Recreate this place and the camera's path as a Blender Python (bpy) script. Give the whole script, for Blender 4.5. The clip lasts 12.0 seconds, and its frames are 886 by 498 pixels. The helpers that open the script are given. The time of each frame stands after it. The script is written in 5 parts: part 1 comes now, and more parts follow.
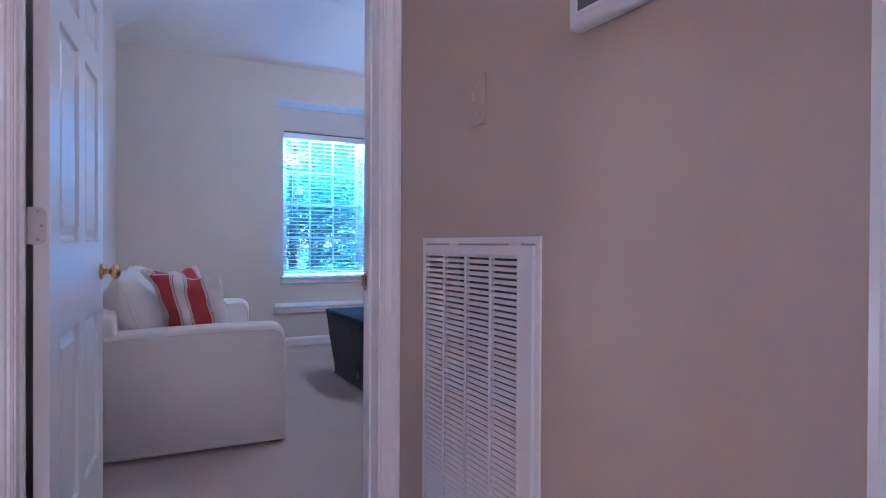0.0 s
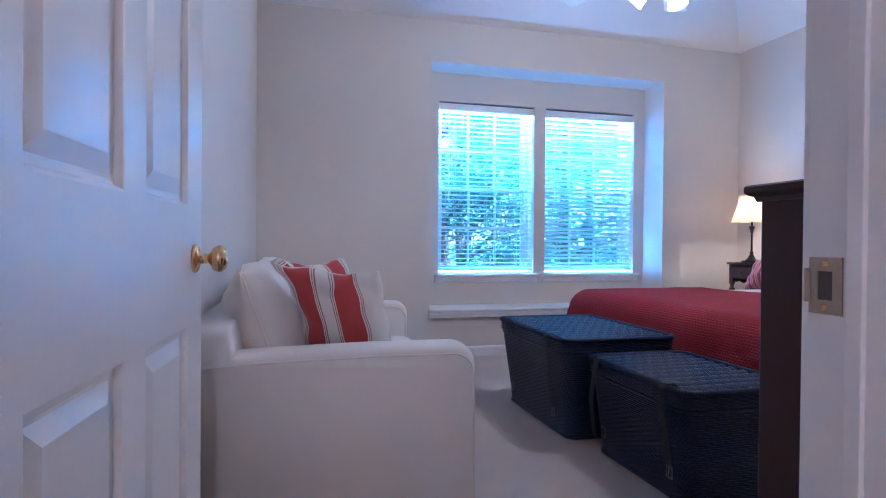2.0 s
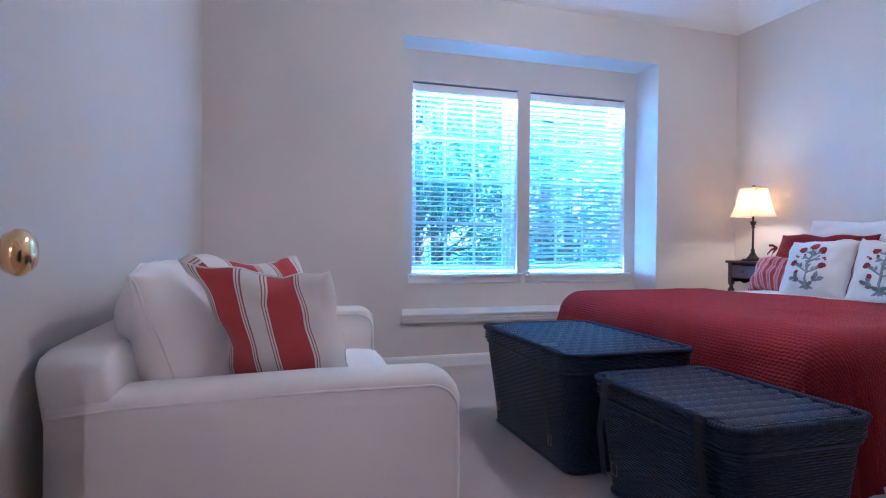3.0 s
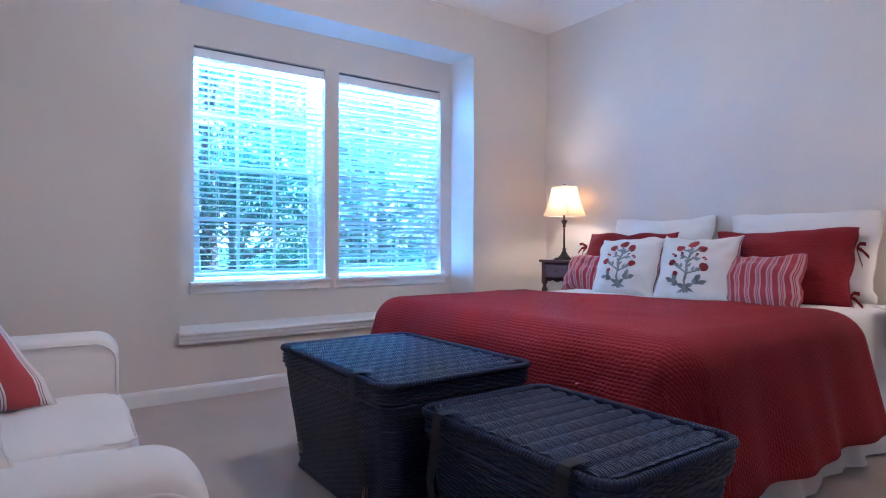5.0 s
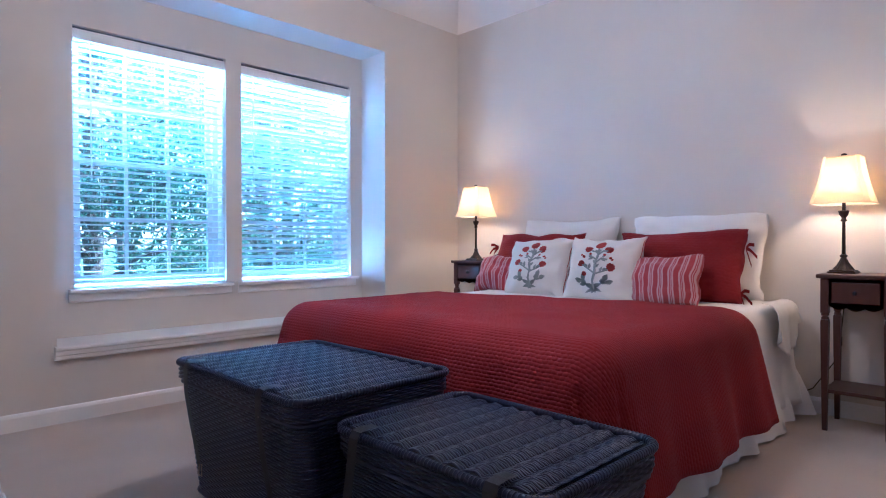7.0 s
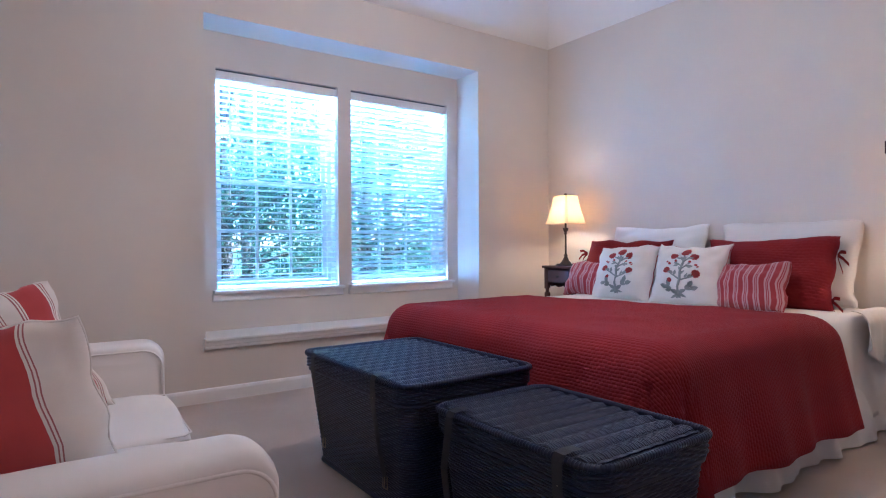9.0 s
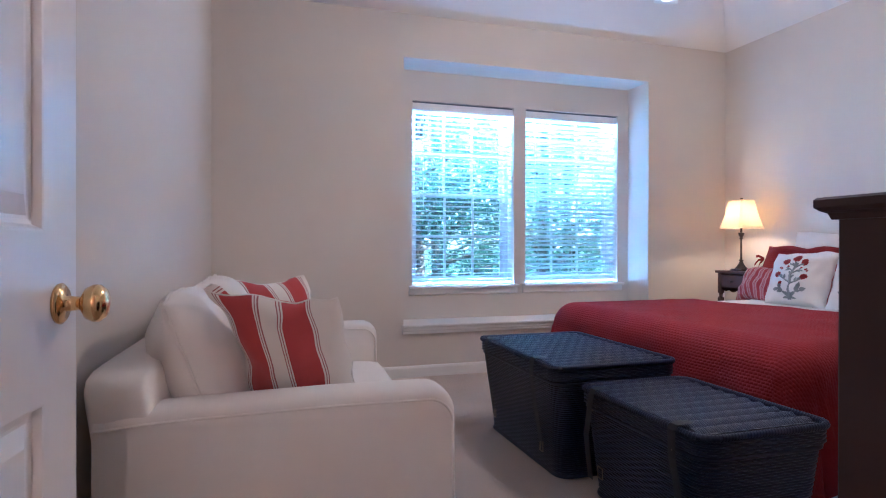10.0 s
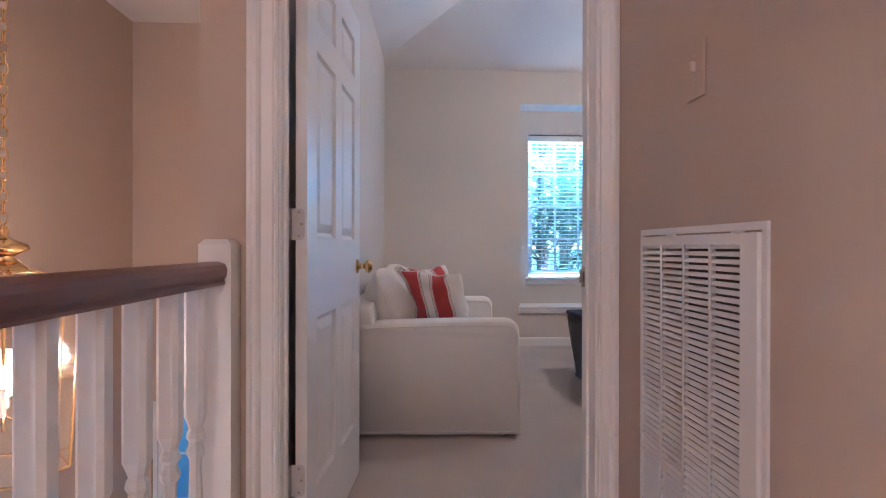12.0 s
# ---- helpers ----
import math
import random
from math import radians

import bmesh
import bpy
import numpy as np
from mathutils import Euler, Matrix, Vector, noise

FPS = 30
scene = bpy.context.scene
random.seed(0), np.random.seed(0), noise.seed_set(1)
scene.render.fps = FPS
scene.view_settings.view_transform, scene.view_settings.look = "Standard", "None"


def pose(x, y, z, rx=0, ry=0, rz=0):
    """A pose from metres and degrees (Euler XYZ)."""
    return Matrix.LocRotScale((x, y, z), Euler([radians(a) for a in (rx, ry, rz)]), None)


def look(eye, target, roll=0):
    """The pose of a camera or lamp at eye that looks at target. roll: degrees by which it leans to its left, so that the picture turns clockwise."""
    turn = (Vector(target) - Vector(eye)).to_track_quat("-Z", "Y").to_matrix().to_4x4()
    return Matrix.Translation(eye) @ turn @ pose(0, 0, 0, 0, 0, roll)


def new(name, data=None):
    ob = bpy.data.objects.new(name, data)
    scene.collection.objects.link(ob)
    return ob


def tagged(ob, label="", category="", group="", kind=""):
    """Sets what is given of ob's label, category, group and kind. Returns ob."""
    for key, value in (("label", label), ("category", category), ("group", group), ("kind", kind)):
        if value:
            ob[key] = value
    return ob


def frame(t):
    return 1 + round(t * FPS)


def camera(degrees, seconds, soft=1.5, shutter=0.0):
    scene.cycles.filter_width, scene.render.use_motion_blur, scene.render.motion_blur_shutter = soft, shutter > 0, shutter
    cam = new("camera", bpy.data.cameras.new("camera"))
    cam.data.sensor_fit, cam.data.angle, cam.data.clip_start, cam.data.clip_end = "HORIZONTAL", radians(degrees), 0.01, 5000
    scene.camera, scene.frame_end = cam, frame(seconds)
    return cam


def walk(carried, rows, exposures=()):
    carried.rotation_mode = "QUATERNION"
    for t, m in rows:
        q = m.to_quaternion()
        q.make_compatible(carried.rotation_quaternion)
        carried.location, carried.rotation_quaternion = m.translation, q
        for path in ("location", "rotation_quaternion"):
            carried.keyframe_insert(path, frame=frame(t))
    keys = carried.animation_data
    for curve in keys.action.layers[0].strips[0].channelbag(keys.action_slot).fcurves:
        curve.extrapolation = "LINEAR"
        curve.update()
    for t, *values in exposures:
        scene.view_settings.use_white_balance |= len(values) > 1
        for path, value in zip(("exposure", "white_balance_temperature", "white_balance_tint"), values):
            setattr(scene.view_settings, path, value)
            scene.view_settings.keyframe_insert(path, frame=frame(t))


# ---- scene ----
cam = camera(74.5, 12.0, 1.1)
PATH = [
    (0, (0.213, -0.039, 1.05), (1.143, 1.731, 1.035), 0.3),
    (0.5, (0.223, 0.234, 1.02), (0.98, 2.085, 1.004), 0.5),
    (1, (0.262, 0.557, 1.008), (0.893, 2.455, 0.989), 0.6),
    (1.5, (0.278, 0.878, 0.991), (0.826, 2.801, 0.969), 0.5),
    (2, (0.286, 1.178, 0.979), (0.801, 3.11, 0.958), 0.5),
    (2.5, (0.346, 1.456, 0.962), (0.875, 3.385, 0.94), 0.5),
    (4.5, (0.647, 2.134, 0.952), (1.668, 3.853, 0.935), 0.3),
    (5, (0.692, 2.201, 0.944), (1.859, 3.825, 0.931), 0.1),
    (5.5, (0.721, 2.249, 0.945), (2.0, 3.787, 0.933), 0.1),
    (6, (0.729, 2.278, 0.948), (2.088, 3.746, 0.935), 0.0),
    (6.5, (0.734, 2.293, 0.954), (2.141, 3.714, 0.938), -0.1),
    (8.5, (0.612, 2.164, 0.987), (2.001, 3.603, 0.976), -0.2),
    (9, (0.537, 2.019, 1.001), (1.691, 3.653, 0.991), -0.3),
    (9.5, (0.461, 1.804, 1.012), (1.293, 3.623, 1.005), -0.2),
    (10, (0.388, 1.512, 1.029), (0.982, 3.422, 1.021), 0.1),
    (10.5, (0.388, 1.151, 1.026), (0.761, 3.116, 1.019), -0.0),
    (11, (0.354, 0.751, 1.022), (0.603, 2.736, 1.013), 0.2),
    (11.5, (0.332, 0.357, 1.019), (0.513, 2.348, 1.013), 0.2),
    (12, (0.333, -0.036, 1.023), (0.438, 1.962, 1.018), 0.1),
]
EXPOSURES = [(0, 3.60, 3600, 15), (1.5, 3.70, 3640, 14), (2.5, 3.80, 3740, 13), (4.5, 3.78, 3870, 13), (6.5, 3.77, 4040, 15), (9.0, 3.77, 4230, 16), (10.5, 3.74, 4260, 15), (12, 3.68, 4290, 13)]
LAMP_POWER, FAN_POWER, FAN_COLOR, LANTERN_POWER, HALL_POWER, SKY_TOP, SKY_LOW = 0.57, 2.45, (1.0, 0.67, 0.38), 2.75, 10.8, 4.8, 0.48
walk(cam, [(t, look(eye, target, roll)) for t, eye, target, roll in PATH], EXPOSURES)

# ---- world and sun ----
world = bpy.data.worlds.new("sky")
scene.world = world
world.use_nodes = True
sky = world.node_tree.nodes.new("ShaderNodeTexSky")
sky.sky_type = 'NISHITA'
sky.sun_disc = False
sky.sun_elevation = radians(43)
sky.sun_rotation = radians(114)
wbg = world.node_tree.nodes["Background"]
world.node_tree.links.new(sky.outputs[0], wbg.inputs[0])
wbg.inputs[1].default_value = 0.15
sun_data = bpy.data.lights.new("sun", 'SUN')
sun_data.energy, sun_data.angle, sun_data.color = 5.0, radians(0.5), (1.0, 0.95, 0.88)
sun_ob = new("sun", sun_data)
sun_ob.matrix_world = look((26, -1, 24), (2, 9.5, 0))


def lamp(name, place, power, color, radius):
    d = bpy.data.lights.new(name, 'POINT')
    d.energy, d.color, d.shadow_soft_size = power, color, radius
    o = new(name, d)
    o.location = place
    return o


def area(name, m, w, h, power, color):
    d = bpy.data.lights.new(name, 'AREA')
    d.shape, d.size, d.size_y, d.energy, d.color = 'RECTANGLE', w, h, power, color
    o = new(name, d)
    o.matrix_world = m
    return o


WARM = (1.0, 0.60, 0.25)
COOL = (0.46, 0.76, 1.0)

# ---- materials ----


def material(name, color, rough=0.6, metal=0.0, vary=0.06, scale=6.0, fine=180.0, bump=0.15, depth=0.002, sheen=0.0, per_object=0.0, stretch=(1, 1, 1), clear=0.0, dark=None):
    """A painted, woven or wooden surface: colour with stains and grain at two scales, and fine relief."""
    m = bpy.data.materials.new(name)
    m.use_nodes = True
    n, l = m.node_tree.nodes, m.node_tree.links
    p = n["Principled BSDF"]
    co = n.new("ShaderNodeTexCoord")
    mp = n.new("ShaderNodeMapping")
    mp.inputs["Scale"].default_value = stretch
    l.new(co.outputs["Object"], mp.inputs[0])
    big = n.new("ShaderNodeTexNoise")
    big.inputs["Scale"].default_value, big.inputs["Detail"].default_value = scale, 4
    small = n.new("ShaderNodeTexNoise")
    small.inputs["Scale"].default_value, small.inputs["Detail"].default_value = fine, 3
    l.new(mp.outputs[0], big.inputs["Vector"])
    l.new(mp.outputs[0], small.inputs["Vector"])
    mix = n.new("ShaderNodeMix")
    mix.data_type = 'RGBA'
    d = dark or tuple(c * (1 - 3 * vary) for c in color)
    mix.inputs[6].default_value = (*d, 1)
    mix.inputs[7].default_value = (*[min(1, c * (1 + vary)) for c in color], 1)
    avg = n.new("ShaderNodeMath")
    avg.operation = 'MULTIPLY_ADD'
    avg.inputs[1].default_value = 0.35
    l.new(small.outputs[0], avg.inputs[0])
    half = n.new("ShaderNodeMath")
    half.operation = 'MULTIPLY'
    half.inputs[1].default_value = 0.75
    l.new(big.outputs[0], half.inputs[0])
    l.new(half.outputs[0], avg.inputs[2])
    l.new(avg.outputs[0], mix.inputs[0])
    last = mix.outputs[2]
    if per_object:
        info = n.new("ShaderNodeObjectInfo")
        hsv = n.new("ShaderNodeHueSaturation")
        mr = n.new("ShaderNodeMapRange")
        mr.inputs[3].default_value, mr.inputs[4].default_value = 1 - per_object, 1 + per_object
        l.new(info.outputs["Random"], mr.inputs[0])
        l.new(mr.outputs[0], hsv.inputs["Value"])
        l.new(last, hsv.inputs["Color"])
        last = hsv.outputs[0]
    l.new(last, p.inputs["Base Color"])
    rr = n.new("ShaderNodeMapRange")
    rr.inputs[3].default_value, rr.inputs[4].default_value = max(0.02, rough - 0.07), min(1, rough + 0.07)
    l.new(big.outputs[0], rr.inputs[0])
    l.new(rr.outputs[0], p.inputs["Roughness"])
    p.inputs["Metallic"].default_value = metal
    p.inputs["Sheen Weight"].default_value = sheen
    p.inputs["Coat Weight"].default_value = clear
    if bump:
        b = n.new("ShaderNodeBump")
        b.inputs["Strength"].default_value, b.inputs["Distance"].default_value = bump, depth
        l.new(small.outputs[0], b.inputs["Height"])
        l.new(b.outputs[0], p.inputs["Normal"])
    return m


def glow(name, color, strength):
    m = bpy.data.materials.new(name)
    m.use_nodes = True
    p = m.node_tree.nodes["Principled BSDF"]
    p.inputs["Base Color"].default_value = (0.9, 0.88, 0.82, 1)
    p.inputs["Emission Color"].default_value = (*color, 1)
    p.inputs["Emission Strength"].default_value = strength
    p.inputs["Roughness"].default_value = 0.4
    return m


def glass(name, color=(1, 1, 1), rough=0.0):
    m = bpy.data.materials.new(name)
    m.use_nodes = True
    p = m.node_tree.nodes["Principled BSDF"]
    p.inputs["Base Color"].default_value = (*color, 1)
    p.inputs["Transmission Weight"].default_value = 1
    p.inputs["Roughness"].default_value = rough
    p.inputs["IOR"].default_value = 1.45
    return m


def striped(name, stops, repeat, base_rough=0.9, bump_scale=500):
    """Cloth with woven stripes across u; stops are (position, colour), constant between."""
    m = material(name, (0.97, 0.97, 0.97), base_rough, vary=0.02, fine=bump_scale, bump=0.25, depth=0.001, sheen=0.2)
    n, l = m.node_tree.nodes, m.node_tree.links
    p = n["Principled BSDF"]
    uv = n.new("ShaderNodeUVMap")
    sep = n.new("ShaderNodeSeparateXYZ")
    l.new(uv.outputs[0], sep.inputs[0])
    mul = n.new("ShaderNodeMath")
    mul.operation = 'MULTIPLY'
    mul.inputs[1].default_value = repeat
    l.new(sep.outputs[0], mul.inputs[0])
    fr = n.new("ShaderNodeMath")
    fr.operation = 'FRACT'
    l.new(mul.outputs[0], fr.inputs[0])
    ramp = n.new("ShaderNodeValToRGB")
    ramp.color_ramp.interpolation = 'CONSTANT'
    e = ramp.color_ramp.elements
    while len(e) < len(stops):
        e.new(0.5)
    for el, (pos, c) in zip(e, stops):
        el.position, el.color = pos, (*c, 1)
    l.new(fr.outputs[0], ramp.inputs[0])
    mx = n.new("ShaderNodeMix")
    mx.data_type, mx.blend_type = 'RGBA', 'MULTIPLY'
    mx.inputs[0].default_value = 1
    l.new(ramp.outputs[0], mx.inputs[6])
    l.new(p.inputs["Base Color"].links[0].from_socket, mx.inputs[7])
    l.new(mx.outputs[2], p.inputs["Base Color"])
    return m


def quilted(name, color, cell_u, cell_v, strength=0.8, depth=0.006):
    """Cloth with a stitched relief of small puffed squares."""
    m = material(name, color, 0.85, vary=0.1, scale=5, fine=400, bump=0.2, sheen=0.0)
    n, l = m.node_tree.nodes, m.node_tree.links
    p = n["Principled BSDF"]
    p.inputs["Specular IOR Level"].default_value = 0.25
    uv = n.new("ShaderNodeUVMap")
    warp = n.new("ShaderNodeTexNoise")
    warp.inputs["Scale"].default_value = 16
    l.new(uv.outputs[0], warp.inputs["Vector"])
    wm = n.new("ShaderNodeVectorMath")
    wm.operation = 'MULTIPLY_ADD'
    wm.inputs[1].default_value = (0.008, 0.008, 0)
    l.new(warp.outputs["Color"], wm.inputs[0])
    l.new(uv.outputs[0], wm.inputs[2])
    sep = n.new("ShaderNodeSeparateXYZ")
    l.new(wm.outputs[0], sep.inputs[0])
    row = n.new("ShaderNodeMath")
    row.operation = 'DIVIDE'
    row.inputs[1].default_value = cell_v
    l.new(sep.outputs[1], row.inputs[0])
    whole = n.new("ShaderNodeMath")
    whole.operation = 'FLOOR'
    l.new(row.outputs[0], whole.inputs[0])
    shift = n.new("ShaderNodeMath")
    shift.operation = 'MULTIPLY_ADD'
    shift.inputs[1].default_value = cell_u * 0.5
    l.new(whole.outputs[0], shift.inputs[0])
    l.new(sep.outputs[0], shift.inputs[2])
    outs = []
    for source, cell in ((shift.outputs[0], cell_u), (sep.outputs[1], cell_v)):
        a = n.new("ShaderNodeMath")
        a.operation = 'MULTIPLY'
        a.inputs[1].default_value = math.pi / cell
        l.new(source, a.inputs[0])
        b = n.new("ShaderNodeMath")
        b.operation = 'SINE'
        l.new(a.outputs[0], b.inputs[0])
        c = n.new("ShaderNodeMath")
        c.operation = 'ABSOLUTE'
        l.new(b.outputs[0], c.inputs[0])
        d = n.new("ShaderNodeMath")
        d.operation = 'POWER'
        d.inputs[1].default_value = 0.5
        l.new(c.outputs[0], d.inputs[0])
        outs.append(d)
    h = n.new("ShaderNodeMath")
    h.operation = 'MULTIPLY'
    l.new(outs[0].outputs[0], h.inputs[0])
    l.new(outs[1].outputs[0], h.inputs[1])
    bp = n.new("ShaderNodeBump")
    bp.inputs["Strength"].default_value, bp.inputs["Distance"].default_value = strength, depth
    l.new(h.outputs[0], bp.inputs["Height"])
    l.new(p.inputs["Normal"].links[0].from_socket, bp.inputs["Normal"])
    l.new(bp.outputs[0], p.inputs["Normal"])
    return m


M_ROOM = material("cream wall paint", (0.70, 0.635, 0.56), 0.75, vary=0.03, scale=1.2, fine=260, bump=0.12, depth=0.001)
M_HALL = material("beige wall paint", (0.54, 0.42, 0.325), 0.75, vary=0.03, scale=1.2, fine=260, bump=0.12, depth=0.001)
M_CEIL = material("ceiling paint", (0.83, 0.80, 0.76), 0.85, vary=0.03, scale=2, fine=120, bump=0.3, depth=0.002)
M_TRIM = material("white gloss trim paint", (0.84, 0.81, 0.77), 0.32, vary=0.02, scale=3, fine=60, bump=0.06, depth=0.001)
M_DOOR = material("white moulded door paint", (0.82, 0.79, 0.76), 0.34, vary=0.02, scale=3, fine=40, bump=0.55, depth=0.0012, stretch=(1, 1, 0.06))
M_CARPET = material("taupe carpet", (0.62, 0.505, 0.415), 0.95, vary=0.12, scale=2.2, fine=420, bump=0.9, depth=0.006, sheen=0.2)
M_SLIP = material("white cotton slipcover", (0.80, 0.745, 0.685), 0.9, vary=0.03, scale=4, fine=600, bump=0.25, depth=0.001, sheen=0.15)
M_LINEN = material("white cotton bed linen", (0.76, 0.72, 0.68), 0.9, vary=0.03, scale=4, fine=600, bump=0.2, depth=0.001, sheen=0.1)
M_RED = quilted("red quilted cotton", (0.265, 0.0155, 0.020), 0.022, 0.0135, 0.55, 0.0065)
M_REDPIL = quilted("red stitched cotton", (0.22, 0.0125, 0.015), 0.05, 0.04, 0.6, 0.004)
M_BLACK = material("black painted wicker", (0.010, 0.016, 0.056), 0.35, vary=0.2, scale=20, fine=300, bump=0.06)
M_BLACKIN = material("black wicker backing", (0.005, 0.006, 0.012), 0.7, vary=0.2, scale=20, fine=300, bump=0.3)
M_STRAP = material("black leather strap", (0.050, 0.050, 0.060), 0.45, vary=0.15, scale=30, fine=500, bump=0.3)
M_WOOD = material("dark stained wood", (0.085, 0.028, 0.021), 0.40, vary=0.22, scale=5, fine=70, bump=0.15, stretch=(1, 1, 0.12), clear=0.15)
M_DRESSER = material("very dark stained wood", (0.036, 0.0095, 0.008), 0.4, vary=0.2, scale=5, fine=70, bump=0.12, stretch=(1, 1, 0.12))
M_RAIL = material("red brown varnished wood", (0.19, 0.045, 0.024), 0.36, vary=0.22, scale=5, fine=70, bump=0.1, stretch=(1, 0.12, 1), clear=0.08)
M_BRASS = material("polished brass", (0.78, 0.52, 0.22), 0.14, 1.0, vary=0.04, bump=0.03)
M_BRONZE = material("dark bronze", (0.06, 0.045, 0.038), 0.42, 0.7, vary=0.2, scale=40, bump=0.2)
M_STEEL = material("tarnished nickel", (0.52, 0.41, 0.29), 0.3, 1.0, vary=0.1, scale=40, bump=0.05)
M_PAINTED = material("painted hinge metal", (0.66, 0.62, 0.58), 0.35, vary=0.04, scale=30, bump=0.1)
M_VENT = material("white enamelled sheet metal", (0.82, 0.78, 0.74), 0.4, vary=0.03, scale=8, bump=0.05)
# dark colour that stands in for the shade inside openings
M_VOID = material("dark sheet for shaded hollows", (0.12, 0.10, 0.09), 0.9)
M_BLIND = material("white vinyl blind slat", (0.83, 0.85, 0.86), 0.45, vary=0.02, scale=10, bump=0.03)
_t = M_BLIND.node_tree
_tr, _mx = _t.nodes.new("ShaderNodeBsdfTranslucent"), _t.nodes.new("ShaderNodeMixShader")
_tr.inputs[0].default_value, _mx.inputs[0].default_value = (0.90, 0.95, 0.96, 1), 0.68
_t.links.new(_t.nodes["Principled BSDF"].outputs[0], _mx.inputs[1])
_t.links.new(_tr.outputs[0], _mx.inputs[2])
_t.links.new(_mx.outputs[0], _t.nodes["Material Output"].inputs[0])
M_VINYL = material("white vinyl window frame", (0.76, 0.76, 0.76), 0.4, vary=0.02, bump=0.03)
M_GLASS = glass("window glass", (0.80, 0.97, 0.98))
M_BLUEPANE = glass("blue textured glass", (0.12, 0.20, 0.36), 0.45)
M_BEVEL = glass("lantern glass", (1, 0.97, 0.92))
# headrail colour, darkened to paint the shadow line over the blinds
M_HEAD = material("dark grey for headrail shadow line", (0.10, 0.11, 0.13), 0.5, vary=0.05, bump=0.03)
M_MESH = material("fine grey insect mesh", (0.03, 0.035, 0.04), 0.8, bump=0)
_t = M_MESH.node_tree
_tr, _mx = _t.nodes.new("ShaderNodeBsdfTransparent"), _t.nodes.new("ShaderNodeMixShader")
_mx.inputs[0].default_value = 0.80
_t.links.new(_t.nodes["Principled BSDF"].outputs[0], _mx.inputs[1])
_t.links.new(_tr.outputs[0], _mx.inputs[2])
_t.links.new(_mx.outputs[0], _t.nodes["Material Output"].inputs[0])
M_CORD = material("black flex", (0.015, 0.013, 0.013), 0.5)
M_PLATE = material("almond switch plastic", (0.62, 0.52, 0.45), 0.35, vary=0.02, bump=0.02)
M_STAT = material("white thermostat plastic", (0.72, 0.70, 0.69), 0.4, vary=0.02, bump=0.04)
M_SCREEN = material("grey green display", (0.16, 0.17, 0.16), 0.2, vary=0.05, bump=0)
M_FANW = material("white fan blade", (0.70, 0.72, 0.74), 0.35, vary=0.03, bump=0.03)
M_LEAF = material("glossy green leaf", (0.085, 0.155, 0.12), 0.36, vary=0.25, scale=2, fine=30, bump=0)
_t = M_LEAF.node_tree
_tr, _mx = _t.nodes.new("ShaderNodeBsdfTranslucent"), _t.nodes.new("ShaderNodeMixShader")
_tr.inputs[0].default_value, _mx.inputs[0].default_value = (0.14, 0.27, 0.14, 1), 0.4
_t.links.new(_t.nodes["Principled BSDF"].outputs[0], _mx.inputs[1])
_t.links.new(_tr.outputs[0], _mx.inputs[2])
_t.links.new(_mx.outputs[0], _t.nodes["Material Output"].inputs[0])
M_BARK = material("grey brown bark", (0.16, 0.12, 0.09), 0.9, vary=0.2, scale=8, fine=60, bump=0.8, depth=0.02)
M_GRASS = material("lawn", (0.06, 0.10, 0.03), 0.95, vary=0.25, scale=0.6, fine=40, bump=0.6)
M_STONE = material("grey exterior render", (0.4, 0.38, 0.36), 0.9)
M_GREYTHREAD = material("grey green embroidery", (0.34, 0.35, 0.34), 0.9, vary=0.15, fine=500, bump=0.5)
M_REDTHREAD = material("red embroidery", (0.44, 0.06, 0.055), 0.9, vary=0.15, fine=500, bump=0.5)
RED, WHITE, MAROON = (0.43, 0.052, 0.05), (0.76, 0.70, 0.63), (0.34, 0.13, 0.13)
M_BIGSTRIPE = striped("white cloth with wide red stripes", [
    (0, WHITE), (0.05, MAROON), (0.058, WHITE), (0.070, MAROON), (0.078, WHITE), (0.092, RED), (0.295, WHITE), (0.308, MAROON), (0.316, WHITE), (0.328, MAROON), (0.336, WHITE),
    (0.450, MAROON), (0.458, WHITE), (0.470, MAROON), (0.478, WHITE), (0.490, RED), (0.720, WHITE), (0.735, MAROON), (0.743, WHITE), (0.755, MAROON), (0.763, WHITE)], 1.0)
PINK, DEEP = (0.52, 0.29, 0.30), (0.34, 0.032, 0.042)
M_FINE = striped("red cloth with narrow pale stripes", [
    (0, DEEP), (0.40, PINK), (0.56, DEEP), (0.64, PINK), (0.70, DEEP), (0.78, PINK), (0.94, DEEP)], 7.0)


def shade_material():
    m = bpy.data.materials.new("cream silk lamp shade")
    m.use_nodes = True
    n, l = m.node_tree.nodes, m.node_tree.links
    p = n["Principled BSDF"]
    p.inputs["Base Color"].default_value = (0.80, 0.70, 0.52, 1)
    p.inputs["Roughness"].default_value = 0.9
    tr = n.new("ShaderNodeBsdfTranslucent")
    tr.inputs[0].default_value = (0.62, 0.46, 0.25, 1)
    mx = n.new("ShaderNodeMixShader")
    mx.inputs[0].default_value = 0.33
    l.new(p.outputs[0], mx.inputs[1])
    l.new(tr.outputs[0], mx.inputs[2])
    l.new(mx.outputs[0], n["Material Output"].inputs[0])
    return m


M_SHADE = shade_material()
M_BULB = glow("warm bulb", (1.0, 0.6, 0.28), 6)
M_FROST = glow("lit frosted glass", (1.0, 0.75, 0.5), 1.5)
M_CANDLE = glow("candle bulb", (1.0, 0.65, 0.35), 8)

